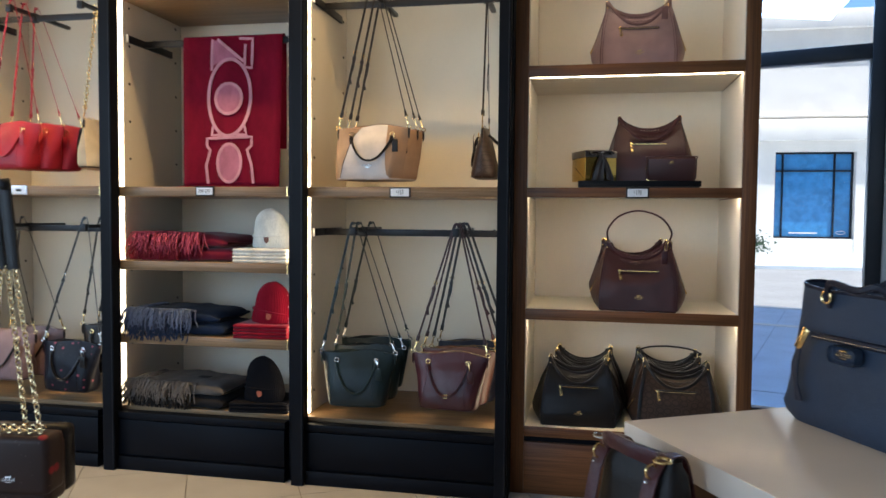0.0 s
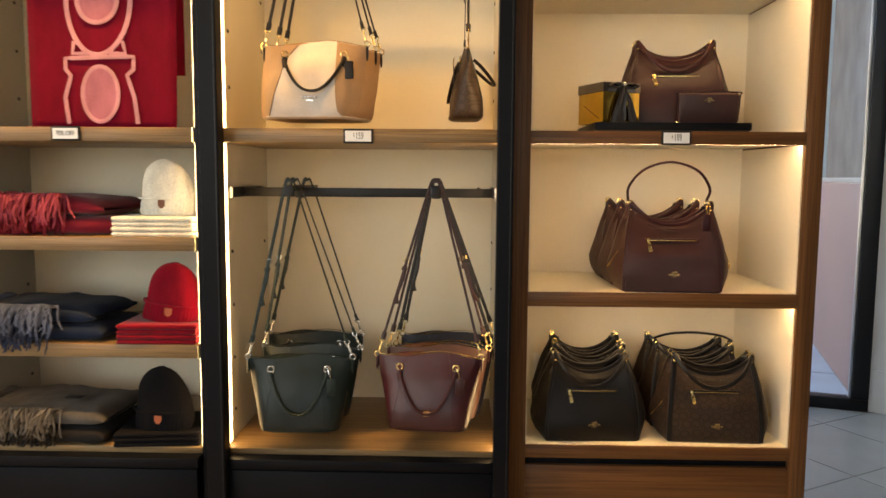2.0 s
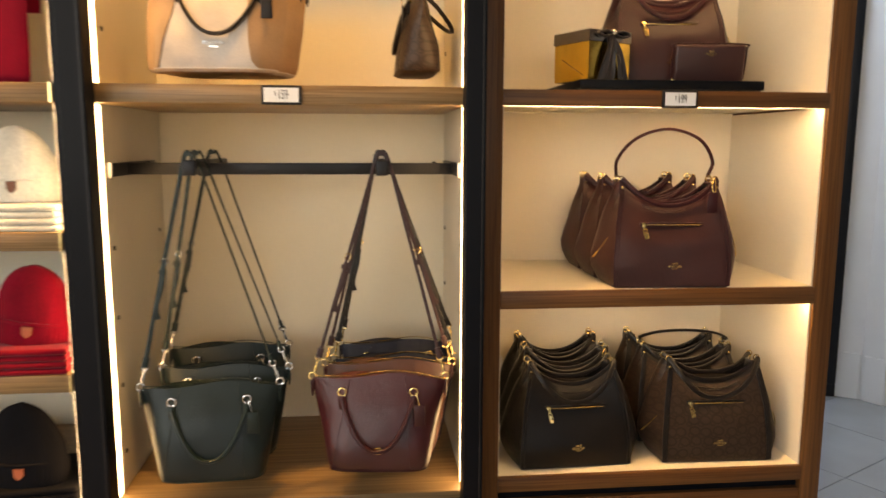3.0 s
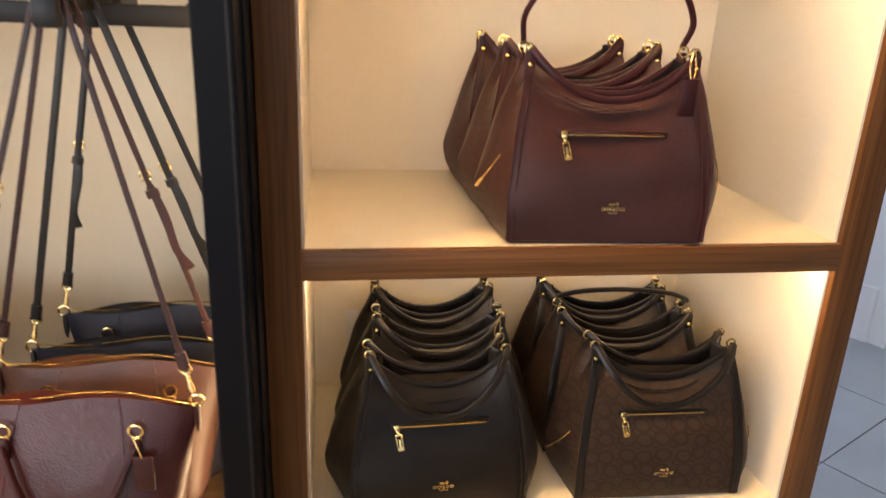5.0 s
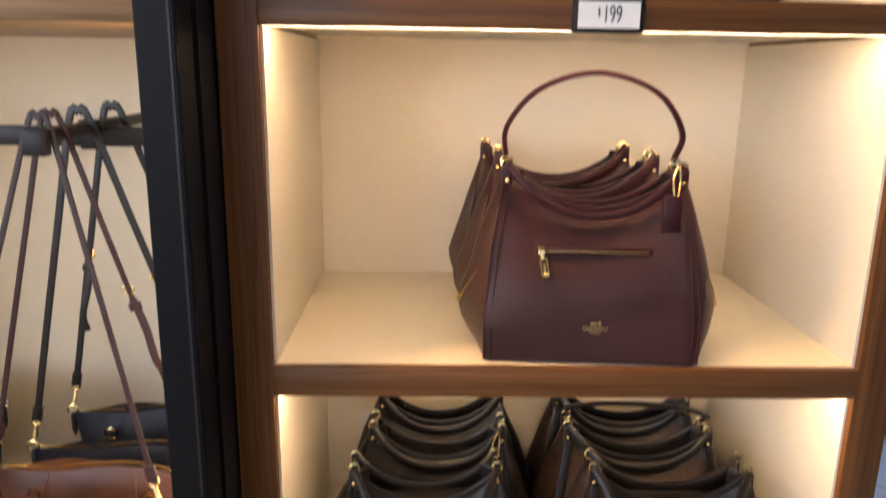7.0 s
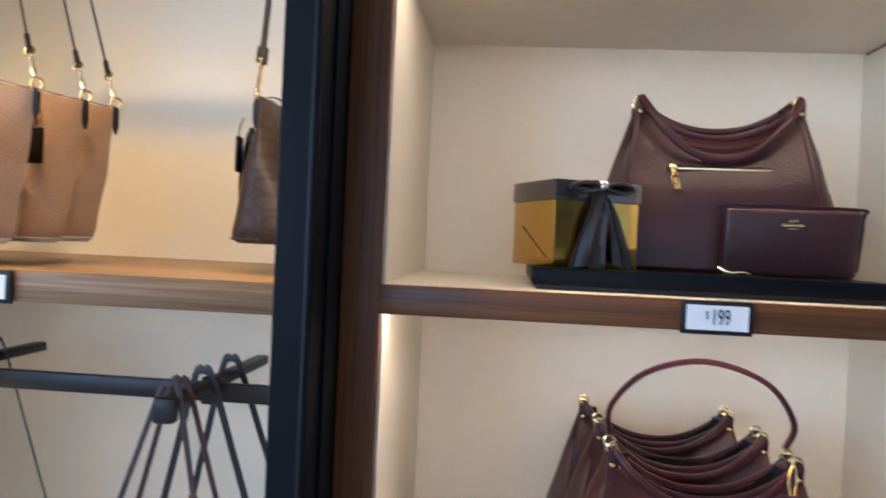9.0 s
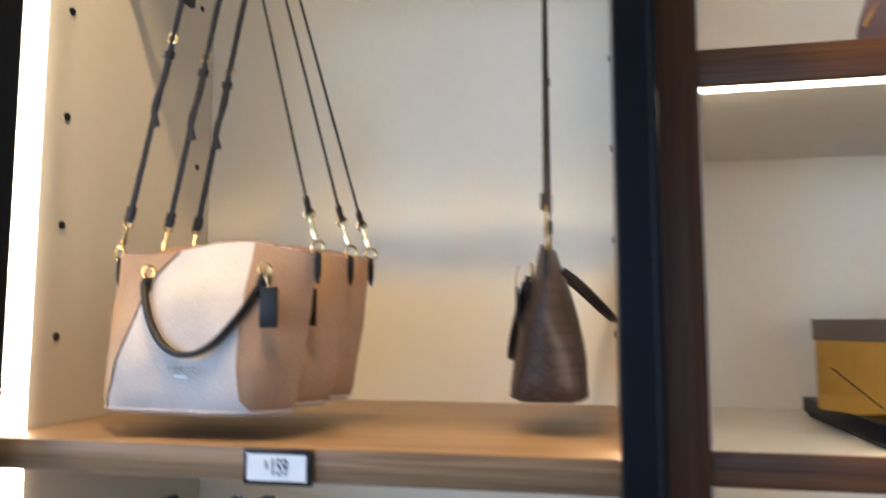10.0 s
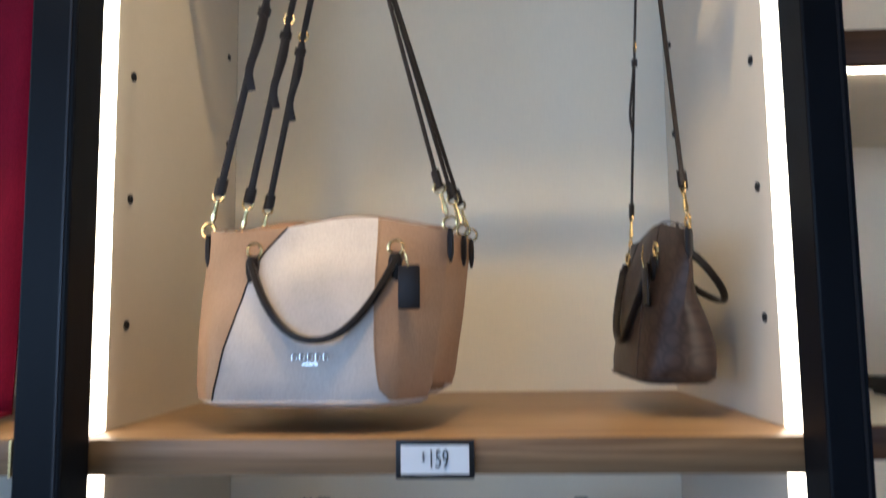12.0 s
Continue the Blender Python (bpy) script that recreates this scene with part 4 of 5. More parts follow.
    if marked:
        zl = 0.062 * size
        logo(b, front_at(0, zl) - 0.004, zl, 1.25 if centre else 0.95, metal if marked != "silver" else DULL_SILVER, plate=marked in ("plate", "silver"))
    if hang_tag:
        x, y, zt = (0.117 if centre else 0.1) * size, front_at(0.09 * size, zr - 0.04) - 0.012, zr - 0.008
        t = part("hang_tag", slab(x - 0.013, y - 0.0035, zt - 0.07, x + 0.014, y, zt - 0.016, 0.002), trim, b, "leather hang tag")
        part("bead_chain", sweep(spline([(x, y - 0.002, zt - 0.02), (x - 0.003, y - 0.004, zt - 0.004), (x - 0.01, y, zr + 0.006)], 4), 0.0024), metal, t, "bead chain")
    apex = Vector(apex)
    for s in (-1, 1):
        e = Vector((s * 0.163 * size, 0, H - 0.006))
        d = (apex + Vector((s * 0.013, 0, 0.008)) - e).normalized()
        part("end_tab", sweep([e, e - Vector((0, 0, 0.01)), e - Vector((0, 0, 0.032)), e - Vector((0, 0, 0.044))], 0.0085, 0.011, taper=(0.7, 1, 0.95, 0.35)), trim, b)
        part("ring", hoop(e + Vector((0, 0, 0.006)), 0.009, 0.002, "y"), metal, b, "metal ring")
        c = e + d * 0.018
        bm = sweep([c, c + d * 0.008, c + d * 0.016, c + d * 0.03], 0.007, 0.006, taper=(0.8, 1.2, 0.8, 0.7))
        hoop(c + d * 0.036, 0.0075, 0.0018, "y", bm=bm)
        part("snap_clip", bm, metal, b, "metal snap clip")
        p0 = c + d * 0.04
        p1 = apex + Vector((s * 0.013, 0, 0.012))
        if chain:
            bm = bmesh.new()
            k, length = 0, (p1 - p0).length
            while k * 0.017 < length:
                q = p0 + d * k * 0.017
                hoop(q, 0.008, 0.0022, "y" if k % 2 else "x", 8, bm, 1.35)
                k += 1
            part("chain", bm, GOLD, b, "metal link chain")
            continue
        sag = Vector((s * 0.001, 0, -0.002))
        line = spline([p0, p0.lerp(p1, 0.35) + sag, p0.lerp(p1, 0.7) + sag, p1, apex + Vector((0, 0, 0.017))], 5)
        flatness = (0, 1, 0) if s < 0 or flat_strap else (0.8, 0.55, 0)
        part("strap", sweep(line, (0.0085 if strap is PLUM_STRAP else 0.0115) if flat_strap else 0.0105 if s < 0 else 0.009, 0.0034, flatness), strap, b, "long narrow leather strap")
        part("strap_end", sweep([p0 - d * 0.004, p0 + d * 0.02], 0.016, 0.008, flatness), strap, b)
        if s == buckle:
            q = p0.lerp(p1, 0.5)
            part("buckle", hoop(q, 0.0078, 0.0015, "y", 12), metal, b, "metal buckle")
            part("keeper", sweep([q - d * 0.02, q - d * 0.032], 0.018, 0.008, flatness), strap, b)
            tail = [q - d * 0.015, q - d * 0.06 + Vector((0.005, -0.004, 0)), q - d * 0.11 + Vector((0.002, -0.006, 0)), q - d * 0.14 + Vector((0.012, -0.004, 0))]
            part("strap_tail", sweep(spline(tail, 4), 0.012, 0.003, flatness), strap, b)
    return b


def hung(x, y, z, rz, hook_x, hook_y, hook_z):
    """The bag's pose and its strap's apex in the bag's own space."""
    m = pose(x, y, z, 0, 0, rz)
    return m, m.inverted() @ Vector((hook_x, hook_y, hook_z))


# niche bags
shoulder_bag(pose(0.507, 0.095, 0.813, 0, 0, -3), MAROON, MAROON_TRIM, "oxblood pebbled leather shoulder bag with upright handle, on a shelf", "oxblood shoulder bags", arch=1, hang_tag=True)
shoulder_bag(pose(0.502, 0.236, 0.813, 0, 0, -5), MAROON, MAROON_TRIM, "oxblood leather shoulder bag tucked behind another, handles down", "oxblood shoulder bags", lean=0.08)
shoulder_bag(pose(0.5, 0.376, 0.813, 0, 0, -6), MAROON, MAROON_TRIM, "oxblood leather shoulder bag at the back of the shelf", "oxblood shoulder bags", lean=-0.05)
shoulder_bag(pose(0.268, 0.122, 0.316, 0, 0, 2), BLACK_LEATHER, BLACK_TRIM, "black leather shoulder bag with brass zip, drooping handles, on a shelf", "black shoulder bags", pinch=0.93)
shoulder_bag(pose(0.286, 0.262, 0.316, 0, 0, -2), BLACK_LEATHER, BLACK_TRIM, "black leather shoulder bag behind another, handles down", "black shoulder bags", lean=0.06, hang_tag=True, pinch=0.93)
shoulder_bag(pose(0.3, 0.4, 0.316, 0, 0, 2), BLACK_LEATHER, BLACK_TRIM, "black leather shoulder bag against the niche back", "black shoulder bags", lean=-0.05, pinch=0.93)
shoulder_bag(pose(0.67, 0.122, 0.316, 0, 0, -2), SIGNATURE, BLACK_TRIM, "brown ring-patterned canvas shoulder bag with black trim, on a shelf", "patterned shoulder bags", panel=SIGNATURE)
shoulder_bag(pose(0.658, 0.262, 0.316, 0, 0, -5), SIGNATURE, BLACK_TRIM, "brown ring-patterned shoulder bag behind another, one handle up", "patterned shoulder bags", panel=SIGNATURE, lean=-0.04, arch=0.35)
shoulder_bag(pose(0.665, 0.395, 0.316, 0, 0, -8), SIGNATURE, BLACK_TRIM, "brown ring-patterned shoulder bag against the niche back", "patterned shoulder bags", panel=SIGNATURE, lean=-0.08)
shoulder_bag(pose(0.553, 0.275, 1.3465, 0, 0, -3), MAROON, MAROON_TRIM, "oxblood leather shoulder bag standing on a black tray", "oxblood shoulder bags")
shoulder_bag(pose(0.49, 0.17, 1.812, 0, 0, 0), PINK, PINK_TRIM, "dusty pink leather shoulder bag on the upper shelf", hang_tag=True)

card = thing("paper_card", pose(0.137, 0.492, 0.316, -3, 0, 0), "small white paper card against the niche back", "card")
part("card_sheet", slab(-0.013, -0.0015, 0, 0.013, 0, 0.222, 0.0005), TAG_WHITE, card)

# tray, gift box, wallet
part_tray = thing("display_tray", pose(0, 0, 0), "flat black display tray on a cream shelf", "tray")
part("tray_board", slab(0.256, 0.055, 1.322, 0.745, 0.4, 1.346, 0.002), BLACK, part_tray)
part("tray_foot", slab(0.262, 0.061, 1.3155, 0.739, 0.394, 1.322), BLACK_METAL, part_tray, "recessed black foot", smooth=False)
GB = pose(0.285, 0.085, 1.3465, 0, 0, 24)
gift = thing("gift_box", GB, "gold foil gift box with a pewter lid and grey ribbon bow", "gift box")
part("box_body", slab(0, 0, 0, 0.14, 0.14, 0.106, 0.0015), GOLD_PAPER, gift, "creased gold foil sides")
part("lid", slab(-0.0025, -0.0025, 0.098, 0.1425, 0.1425, 0.128, 0.0015), PEWTER, gift, "shiny pewter lid")
part("ribbon", slab(0.058, -0.005, 0.0, 0.082, -0.003, 0.129), RIBBON, gift, "grey satin ribbon", smooth=False)
for dx, w, turn in ((-0.014, 0.056, 0.16), (0.024, 0.03, -0.2)):
    line = spline([(0.07, -0.008, 0.118), (0.07 + dx * 0.6, -0.016, 0.085), (0.07 + dx * 1.2, -0.015, 0.045), (0.07 + dx * 1.6, -0.012, 0.004)], 5)
    folds = []
    for i, q in enumerate(line):
        half = w / 2 * (0.28 + 0.72 * (i / (len(line) - 1)) ** 0.7)
        row = [Vector((q.x + u * half, q.y - 0.0035 * math.sin(u * 5.2 + turn * i), q.z + turn * u * half)) for u in (-1, -0.66, -0.33, 0, 0.33, 0.66, 1)]
        folds.append(row + [q2 + Vector((0, 0.0012, 0)) for q2 in reversed(row)])
    part("ribbon_tail", loft(folds), RIBBON, gift, "pleated grey satin ribbon tail")
for dx in (-1, 1):
    line = [(0.07, -0.006, 0.12), (0.07 + dx * 0.03, -0.012, 0.125), (0.07 + dx * 0.05, -0.01, 0.117), (0.07 + dx * 0.03, -0.009, 0.111), (0.07, -0.006, 0.118)]
    part("bow_loop", sweep(spline(line, 4), 0.006, 0.022, (0, 1, 0)), RIBBON, gift, "grey satin bow loop")
part("knot", ball((0.07, -0.012, 0.121), 0.009), SILVER, gift, "silver ball on the bow")
part("crease", slab(0.0, 0.0, 0, 0.001, 0.1, 0.0012, m=Matrix.Translation((-0.0012, 0.02, 0.012)) @ Matrix.Rotation(radians(28), 4, "X")), PEWTER, gift, smooth=False)
wallet = thing("wallet", pose(0.638, 0.165, 1.3465, 10, 0, -4), "oxblood leather zip wallet leaning on a bag", "wallet")
part("body", slab(-0.097, -0.012, 0, 0.097, 0.012, 0.104, 0.01, 3), MAROON, wallet)
part("zip_edge", sweep(spline([(-0.099, 0, 0.012), (-0.098, 0, 0.09), (-0.088, 0, 0.105), (0.088, 0, 0.105), (0.099, 0, 0.09), (0.098, 0, 0.012)], 4), 0.004, 0.01), MAROON_TRIM, wallet)
part("zip_pull", sweep(spline([(-0.1, -0.012, 0.012), (-0.085, -0.018, 0.005), (-0.065, -0.018, 0.006), (-0.055, -0.018, 0.003)], 4), 0.007, 0.004), GOLD, wallet, "brass zip pull")
logo(wallet, -0.0118, 0.08, 0.8)

# lower rail of the middle bay
for k, (x, y, rz) in enumerate(((-0.662, -0.04, 3), (-0.652, 0.09, -4), (-0.675, 0.28, 3))):
    m, ap = hung(x, y, 0.378 + 0.004 * k, rz, -0.7, max(0.012, y), 1.118 + 0.02)
    satchel(m, TEAL, TEAL_TRIM, ap, "deep green leather satchel hanging by its long strap", "green satchels", metal=SILVER, marked="" if k == 0 else "silver")
for k, (x, y, rz, hide, trim, z) in enumerate(((-0.258, -0.048, -5, PLUM, MAROON_TRIM, 0.39), (-0.232, 0.045, -3, COPPER, MAROON_TRIM, 0.396), (-0.214, 0.128, -2, NAVY, BLACK_TRIM, 0.385), (-0.2, 0.245, 0, NAVY, BLACK_TRIM, 0.395))):
    m, ap = hung(x, y, z, rz, -0.245, max(0.012, y), 1.118 + 0.02)
    satchel(m, hide, trim, ap, ("plum leather satchel hanging by its long strap", "brown-red leather satchel hanging behind another", "navy leather satchel hanging behind another", "navy leather satchel hanging at the back")[k], "dark satchels", marked="mark", hang_tag=k == 0, buckle=(-1, 1, 1, -1)[k], flat_strap=True, strap=PLUM_STRAP if k < 2 else BLACK_TRIM)

# upper rail of the middle bay
for k, (x, y, rz) in enumerate(((-0.617, 0.02, -5), (-0.602, 0.11, -3), (-0.592, 0.18, -3))):
    m, ap = hung(x, y, 1.345 + 0.002 * k, rz, -0.622, max(0.012, y), 2.14 + 0.02)
    satchel(m, TAN, BROWN_STRAP, ap, "tan and chalk leather satchel hanging by its dark strap", "tan satchels", centre=CHALK, marked="silver")
m, ap = hung(-0.15, 0.19, 1.36, -88, -0.15, 0.19, 2.16)
satchel(m, SIGNATURE, BROWN_STRAP, ap, "brown ring-patterned satchel hanging end-on by its strap", metal=GOLD, marked="", handle_back=True, size=0.94)

# end bay
for k, (x, y, rz) in enumerate(((-2.4, 0.02, -6), (-2.345, 0.1, -4), (-2.3, 0.18, -3))):
    m, ap = hung(x, y, 1.4, rz, -2.4, max(0.012, y), 2.18)
    satchel(m, RED, RED, ap, "red leather satchel hanging by its red strap", "red satchels", marked="", size=0.95)
m, ap = hung(-2.04, 0.12, 1.405, -70, -2.02, 0.12, 2.18)
satchel(m, CREAM_LEATHER, BROWN_STRAP, ap, "cream and brown leather bag hanging end-on by a chain", centre=SIGNATURE, marked="", chain=True, hang_tag=False)
m, ap = hung(-2.075, -0.02, 0.36, -4, -2.02, 0.012, 1.148)
satchel(m, FLORAL, BLACK_TRIM, ap, "navy flower-printed satchel hanging by its black strap", marked="silver", metal=SILVER)
for k, y in enumerate((0.13, 0.25)):
    m, ap = hung(-1.975, y, 0.42, -3, -2.02, y, 1.148)
    satchel(m, BLACK_LEATHER, BLACK_TRIM, ap, "black leather satchel hanging behind a printed one", "black satchels", marked="")
for k, y in enumerate((-0.01, 0.12)):
    m, ap = hung(-2.43 + k * 0.05, y, 0.395, -4, -2.45, max(0.012, y), 1.148)
    satchel(m, PINK, BROWN_STRAP, ap, "dusty pink leather satchel hanging by a dark strap", "pink satchels", marked="")

# ---- hats and scarves ----


def beanie(m, wool, patch, label, w=0.172, h=0.178):
    b = thing("knitted_hat", m, label, "hat", "knitted hats")
    rings = []
    for i in range(25):
        v = i / 24
        k = (1 - max(0, (v - 0.12) / 0.88) ** 2.7) ** 0.5 if v < 1 else 0.08
        k *= 1 + 0.05 * math.sin(min(1, v * 3) * math.pi) * (1 if v < 0.33 else 0.2)
        ring = []
        for j in range(180):
            a = 2 * math.pi * j / 180
            rib = 1 + 0.017 * math.cos(45 * a) * (1 - v * 0.4)
            c, s = math.cos(a), math.sin(a)
            c, s = math.copysign(abs(c) ** 0.85, c), math.copysign(abs(s) ** 0.85, s)
            ring.append((w / 2 * max(k, 0.1) * c * rib + 0.006 * math.sin(v * 5), 0.042 * max(k, 0.2) * s * rib, h * v))
        rings.append(ring)
    part("crown", loft(rings), wool, b, "ribbed knit")
    cuff = [(w / 2 * 1.045 * math.cos(a), 0.046 * math.sin(a), h * 0.3) for a in [2 * math.pi * j / 40 for j in range(40)]]
    part("cuff_edge", sweep(cuff, 0.006, 0.008, (0, 0, 1), closed=True), wool, b)
    bm = bmesh.new()
    shield = [(-0.011, 0.013), (0.011, 0.013), (0.011, -0.004), (0.006, -0.011), (0, -0.015), (-0.006, -0.011), (-0.011, -0.004)]
    loft([[(x, -0.0455 - d, h * 0.2 + z) for x, z in shield] for d in (0, 0.003)], bm)
    part("patch", bm, patch, b, "small leather shield patch")
    return b


def folded_hats(m, wool, layers, label, w=0.26, d=0.2, t=0.017):
    b = thing("folded_hats", m, label, "hats", "folded hats")
    for k in range(layers):
        r = noise.noise((k * 3.1, w, d)) * 0.008
        bm = slab(-w / 2 + abs(r), -d / 2 + r * 0.5, k * t, w / 2 - r, d / 2, k * t + t * 0.97, t * 0.46, 3)
        part("folded_layer", bm, wool, b)
    return b


folded_hats(pose(-1.118, 0.055, 0.98), KNIT_WHITE, 4, "stack of folded cream ribbed hats on a shelf", t=0.0158)
beanie(pose(-1.108, 0.062, 1.044, 0, 0, -3), KNIT_WHITE, BADGE, "cream ribbed knitted hat standing on folded ones")
folded_hats(pose(-1.112, 0.03, 0.645, 0, 0, 2), KNIT_RED, 4, "stack of folded red ribbed hats on a shelf", 0.25, 0.19, 0.0158)
beanie(pose(-1.09, 0.02, 0.706, 3, 9, 3), KNIT_RED, BADGE_ORANGE, "red ribbed knitted hat leaning on folded ones", 0.178, 0.19)
folded_hats(pose(-1.13, 0.05, 0.314, 0, 0, 6), KNIT_BLACK, 3, "folded black ribbed hats on a shelf", 0.27, 0.22, 0.0155)
beanie(pose(-1.118, 0.0, 0.361, 2, 2, 0), KNIT_BLACK, BADGE_ORANGE, "black ribbed knitted hat standing on folded ones", 0.176, 0.2)


def scarf(m, w, d, layers, t, main, light, fringe, label, over, seed, top_wool=None):
    """A folded blanket scarf with long twisted fringe at the front and at one end."""
    b = thing("folded_scarf", m, label, "scarf", "folded scarves")
    rnd = random.Random(seed)
    for k in range(layers):
        x0 = -w / 2 + 0.012 * (layers - 1 - k) * rnd.random()
        x1 = w / 2 - rnd.uniform(0.0, 0.03) - (0.03 if k == layers - 1 else 0)
        dy = rnd.uniform(-0.008, 0.012)
        rings = []
        for i in range(31):
            u = i / 30
            x = lerp(x0, x1, u)
            e = min(1, (min(i, 30 - i) / 3.0) ** 0.5 * 0.75 + 0.3)
            sag = -0.012 * max(0, u - 0.7) / 0.3 if k == layers - 1 else 0
            ring = []
            for j in range(28):
                a = 2 * math.pi * j / 28
                c, s = math.cos(a), math.sin(a)
                c, s = math.copysign(abs(c) ** 0.4, c), math.copysign(abs(s) ** 0.75, s)
                crease = noise.noise((x * 8, c * 2.5, k * 3.3 + seed)) * 0.013 + noise.noise((x * 24, c * 6, k + seed)) * 0.006
                z = k * t + t * 0.5 + s * t * 0.52 * e + (crease * 0.9 + sag if s > 0 and k == layers - 1 else crease * 0.22)
                ring.append((x + crease * 0.4, c * d / 2 * (0.95 + 0.05 * e) + dy + crease * 0.8, max(0.0, z)))
            rings.append(ring)
        part("fold", loft(rings), top_wool if top_wool and k == layers - 1 else main, b)
    top = layers * t
    for tier, (count, height, reach, wool) in enumerate(((200, 0.98, 0.15, fringe), (170, 0.6, 0.1, light))):
        bm = bmesh.new()
        for i in range(count):
            if i < count * 0.66:
                x = lerp(-w / 2, w * reach, rnd.random() ** 1.15)
                p = Vector((x, -d / 2 + 0.03 - rnd.uniform(0, 0.016), top * height + rnd.uniform(-0.006, 0.005)))
                out = Vector((rnd.gauss(-0.012, 0.02), -rnd.uniform(0.03, 0.05), 0))
            else:
                p = Vector((-w / 2 + 0.03, lerp(-d / 2, d * 0.3, rnd.random()), top * height + rnd.uniform(-0.006, 0.005)))
                out = Vector((-rnd.uniform(0.03, 0.06), rnd.gauss(-0.015, 0.018), 0))
            length = rnd.uniform(0.05, 0.095)
            low = p.z - length
            if over == 0 or p.y + out.y * 1.3 > -d / 2 - 0.012:
                low = max(low, 0.004)
            low = max(low, -over - rnd.uniform(0, 0.012))
            q = Vector((p.x + out.x * 1.5, p.y + out.y * 1.25, low))
            mid = (p + out).lerp(q, 0.55) + Vector((rnd.gauss(0, 0.008), rnd.uniform(-0.008, 0.003), 0))
            line = spline([p, p + out * 0.8 + Vector((0, 0, 0.003)), mid, q], 4)
            sweep(line, 0.0056, 0.0056, n=6, bm=bm, taper=[0.82 + 0.24 * math.sin(j * 2.1 + i) for j in range(len(line))])
        part("fringe", bm, wool, b, "long twisted wool fringe")
    if top_wool:
        part("sewn_label", slab(0.02, -0.04, top + 0.006, 0.075, -0.01, top + 0.009, 0.001), WOOL_CHAR, b, "small dark sewn label")
    return b


scarf(pose(-1.465, 0.13, 0.98, 0, 0, -2), 0.49, 0.29, 2, 0.062, WOOL_RED, WOOL_RED, WOOL_ROSE, "folded burgundy wool scarf with rose fringe on a shelf", 0.0, 3)
scarf(pose(-1.49, 0.095, 0.645, 0, 0, -3), 0.48, 0.29, 2, 0.056, WOOL_NAVY, WOOL_SLATE, WOOL_BLUE, "folded navy wool scarf with blue-grey fringe over the shelf edge", 0.035, 5)
scarf(pose(-1.49, 0.1, 0.314, 0, 0, -4), 0.49, 0.29, 2, 0.056, WOOL_CHAR, WOOL_CHAR, WOOL_GREY, "folded charcoal and grey wool scarf with grey fringe", 0.0, 8, WOOL_TAUPE)

# hanging jacquard scarf
ban = thing("hanging_scarf", pose(0, 0, 0), "dark red jacquard scarf with pink shapes, draped over a rail", "scarf")


def cloth_x(u, z):
    return lerp(lerp(-1.59, -1.56, (2.02 - z) / 0.7), lerp(-1.085, -1.09, (2.02 - z) / 0.7), u)


def cloth_y(u, z):
    return 0.148 - 0.045 * max(0, (2.02 - z) / 0.7) ** 0.8 + 0.006 * math.sin(u * 9 + z * 4)


rows = []
for i in range(29):
    z = 2.022 - i * 0.7 / 28
    rows.append([(cloth_x(u / 14, z), cloth_y(u / 14, z), z) for u in range(15)])
edge = [[(cloth_x(u / 14, 2.022), 0.186, z) for u in range(15)] for z in (1.5, 2.0)] + [[(cloth_x(u / 14, 2.022), 0.167, 2.028) for u in range(15)]]
bm = bmesh.new()
grid = [[bm.verts.new(p) for p in r] for r in edge + rows]
for a, c in zip(grid, grid[1:]):
    for j in range(14):
        bm.faces.new((a[j], a[j + 1], c[j + 1], c[j]))
cl = part("cloth", bm, BANNER_RED, ban, "dark red knitted cloth")
cl.modifiers.new("thick", "SOLIDIFY").thickness = 0.004
bm = bmesh.new()
for i in range(70):
    u = i / 69
    x = cloth_x(u, 1.32)
    y = cloth_y(u, 1.322)
    sweep([(x, y, 1.325), (x + random.uniform(-0.006, 0.006), y - 0.025, 1.322), (x + random.uniform(-0.015, 0.015), y - 0.05 - random.uniform(0, 0.02), 1.318)], 0.004, n=5, bm=bm)
part("fringe", bm, BANNER_RED, ban, "short red fringe lying on the shelf")


def on_cloth(x, z, lift=0.0052):
    u = (x - cloth_x(0, z)) / (cloth_x(1, z) - cloth_x(0, z))
    return Vector((x, cloth_y(u, z) - lift, z))


def outline(name, pts, w, closed=True, label="pink knitted outline"):
    dense = []
    for a, c in zip(pts, pts[1:] + ([pts[0]] if closed else [])):
        k = max(1, int(math.dist(a, c) / 0.02))
        dense += [(lerp(a[0], c[0], i / k), lerp(a[1], c[1], i / k)) for i in range(k)]
    if not closed:
        dense.append(pts[-1])
    part(name, sweep([on_cloth(*p) for p in dense], w, 0.003, (0, 1, 0), closed=closed), BANNER_PINK, ban, label)


def disc(cx, cz, rx, rz):
    bm = bmesh.new()
    c = bm.verts.new(on_cloth(cx, cz))
    ring = [bm.verts.new(on_cloth(cx + rx * math.cos(i * math.pi / 16), cz + rz * math.sin(i * math.pi / 16))) for i in range(32)]
    for a, d in zip(ring, ring[1:] + ring[:1]):
        bm.faces.new((c, a, d))
    part("motif_fill", bm, BANNER_MAUVE, ban, "mauve knitted fill")


def oval(cx, cz, rx, rz):
    return [(cx + rx * math.cos(i * math.pi / 20), cz + rz * math.sin(i * math.pi / 20)) for i in range(40)]


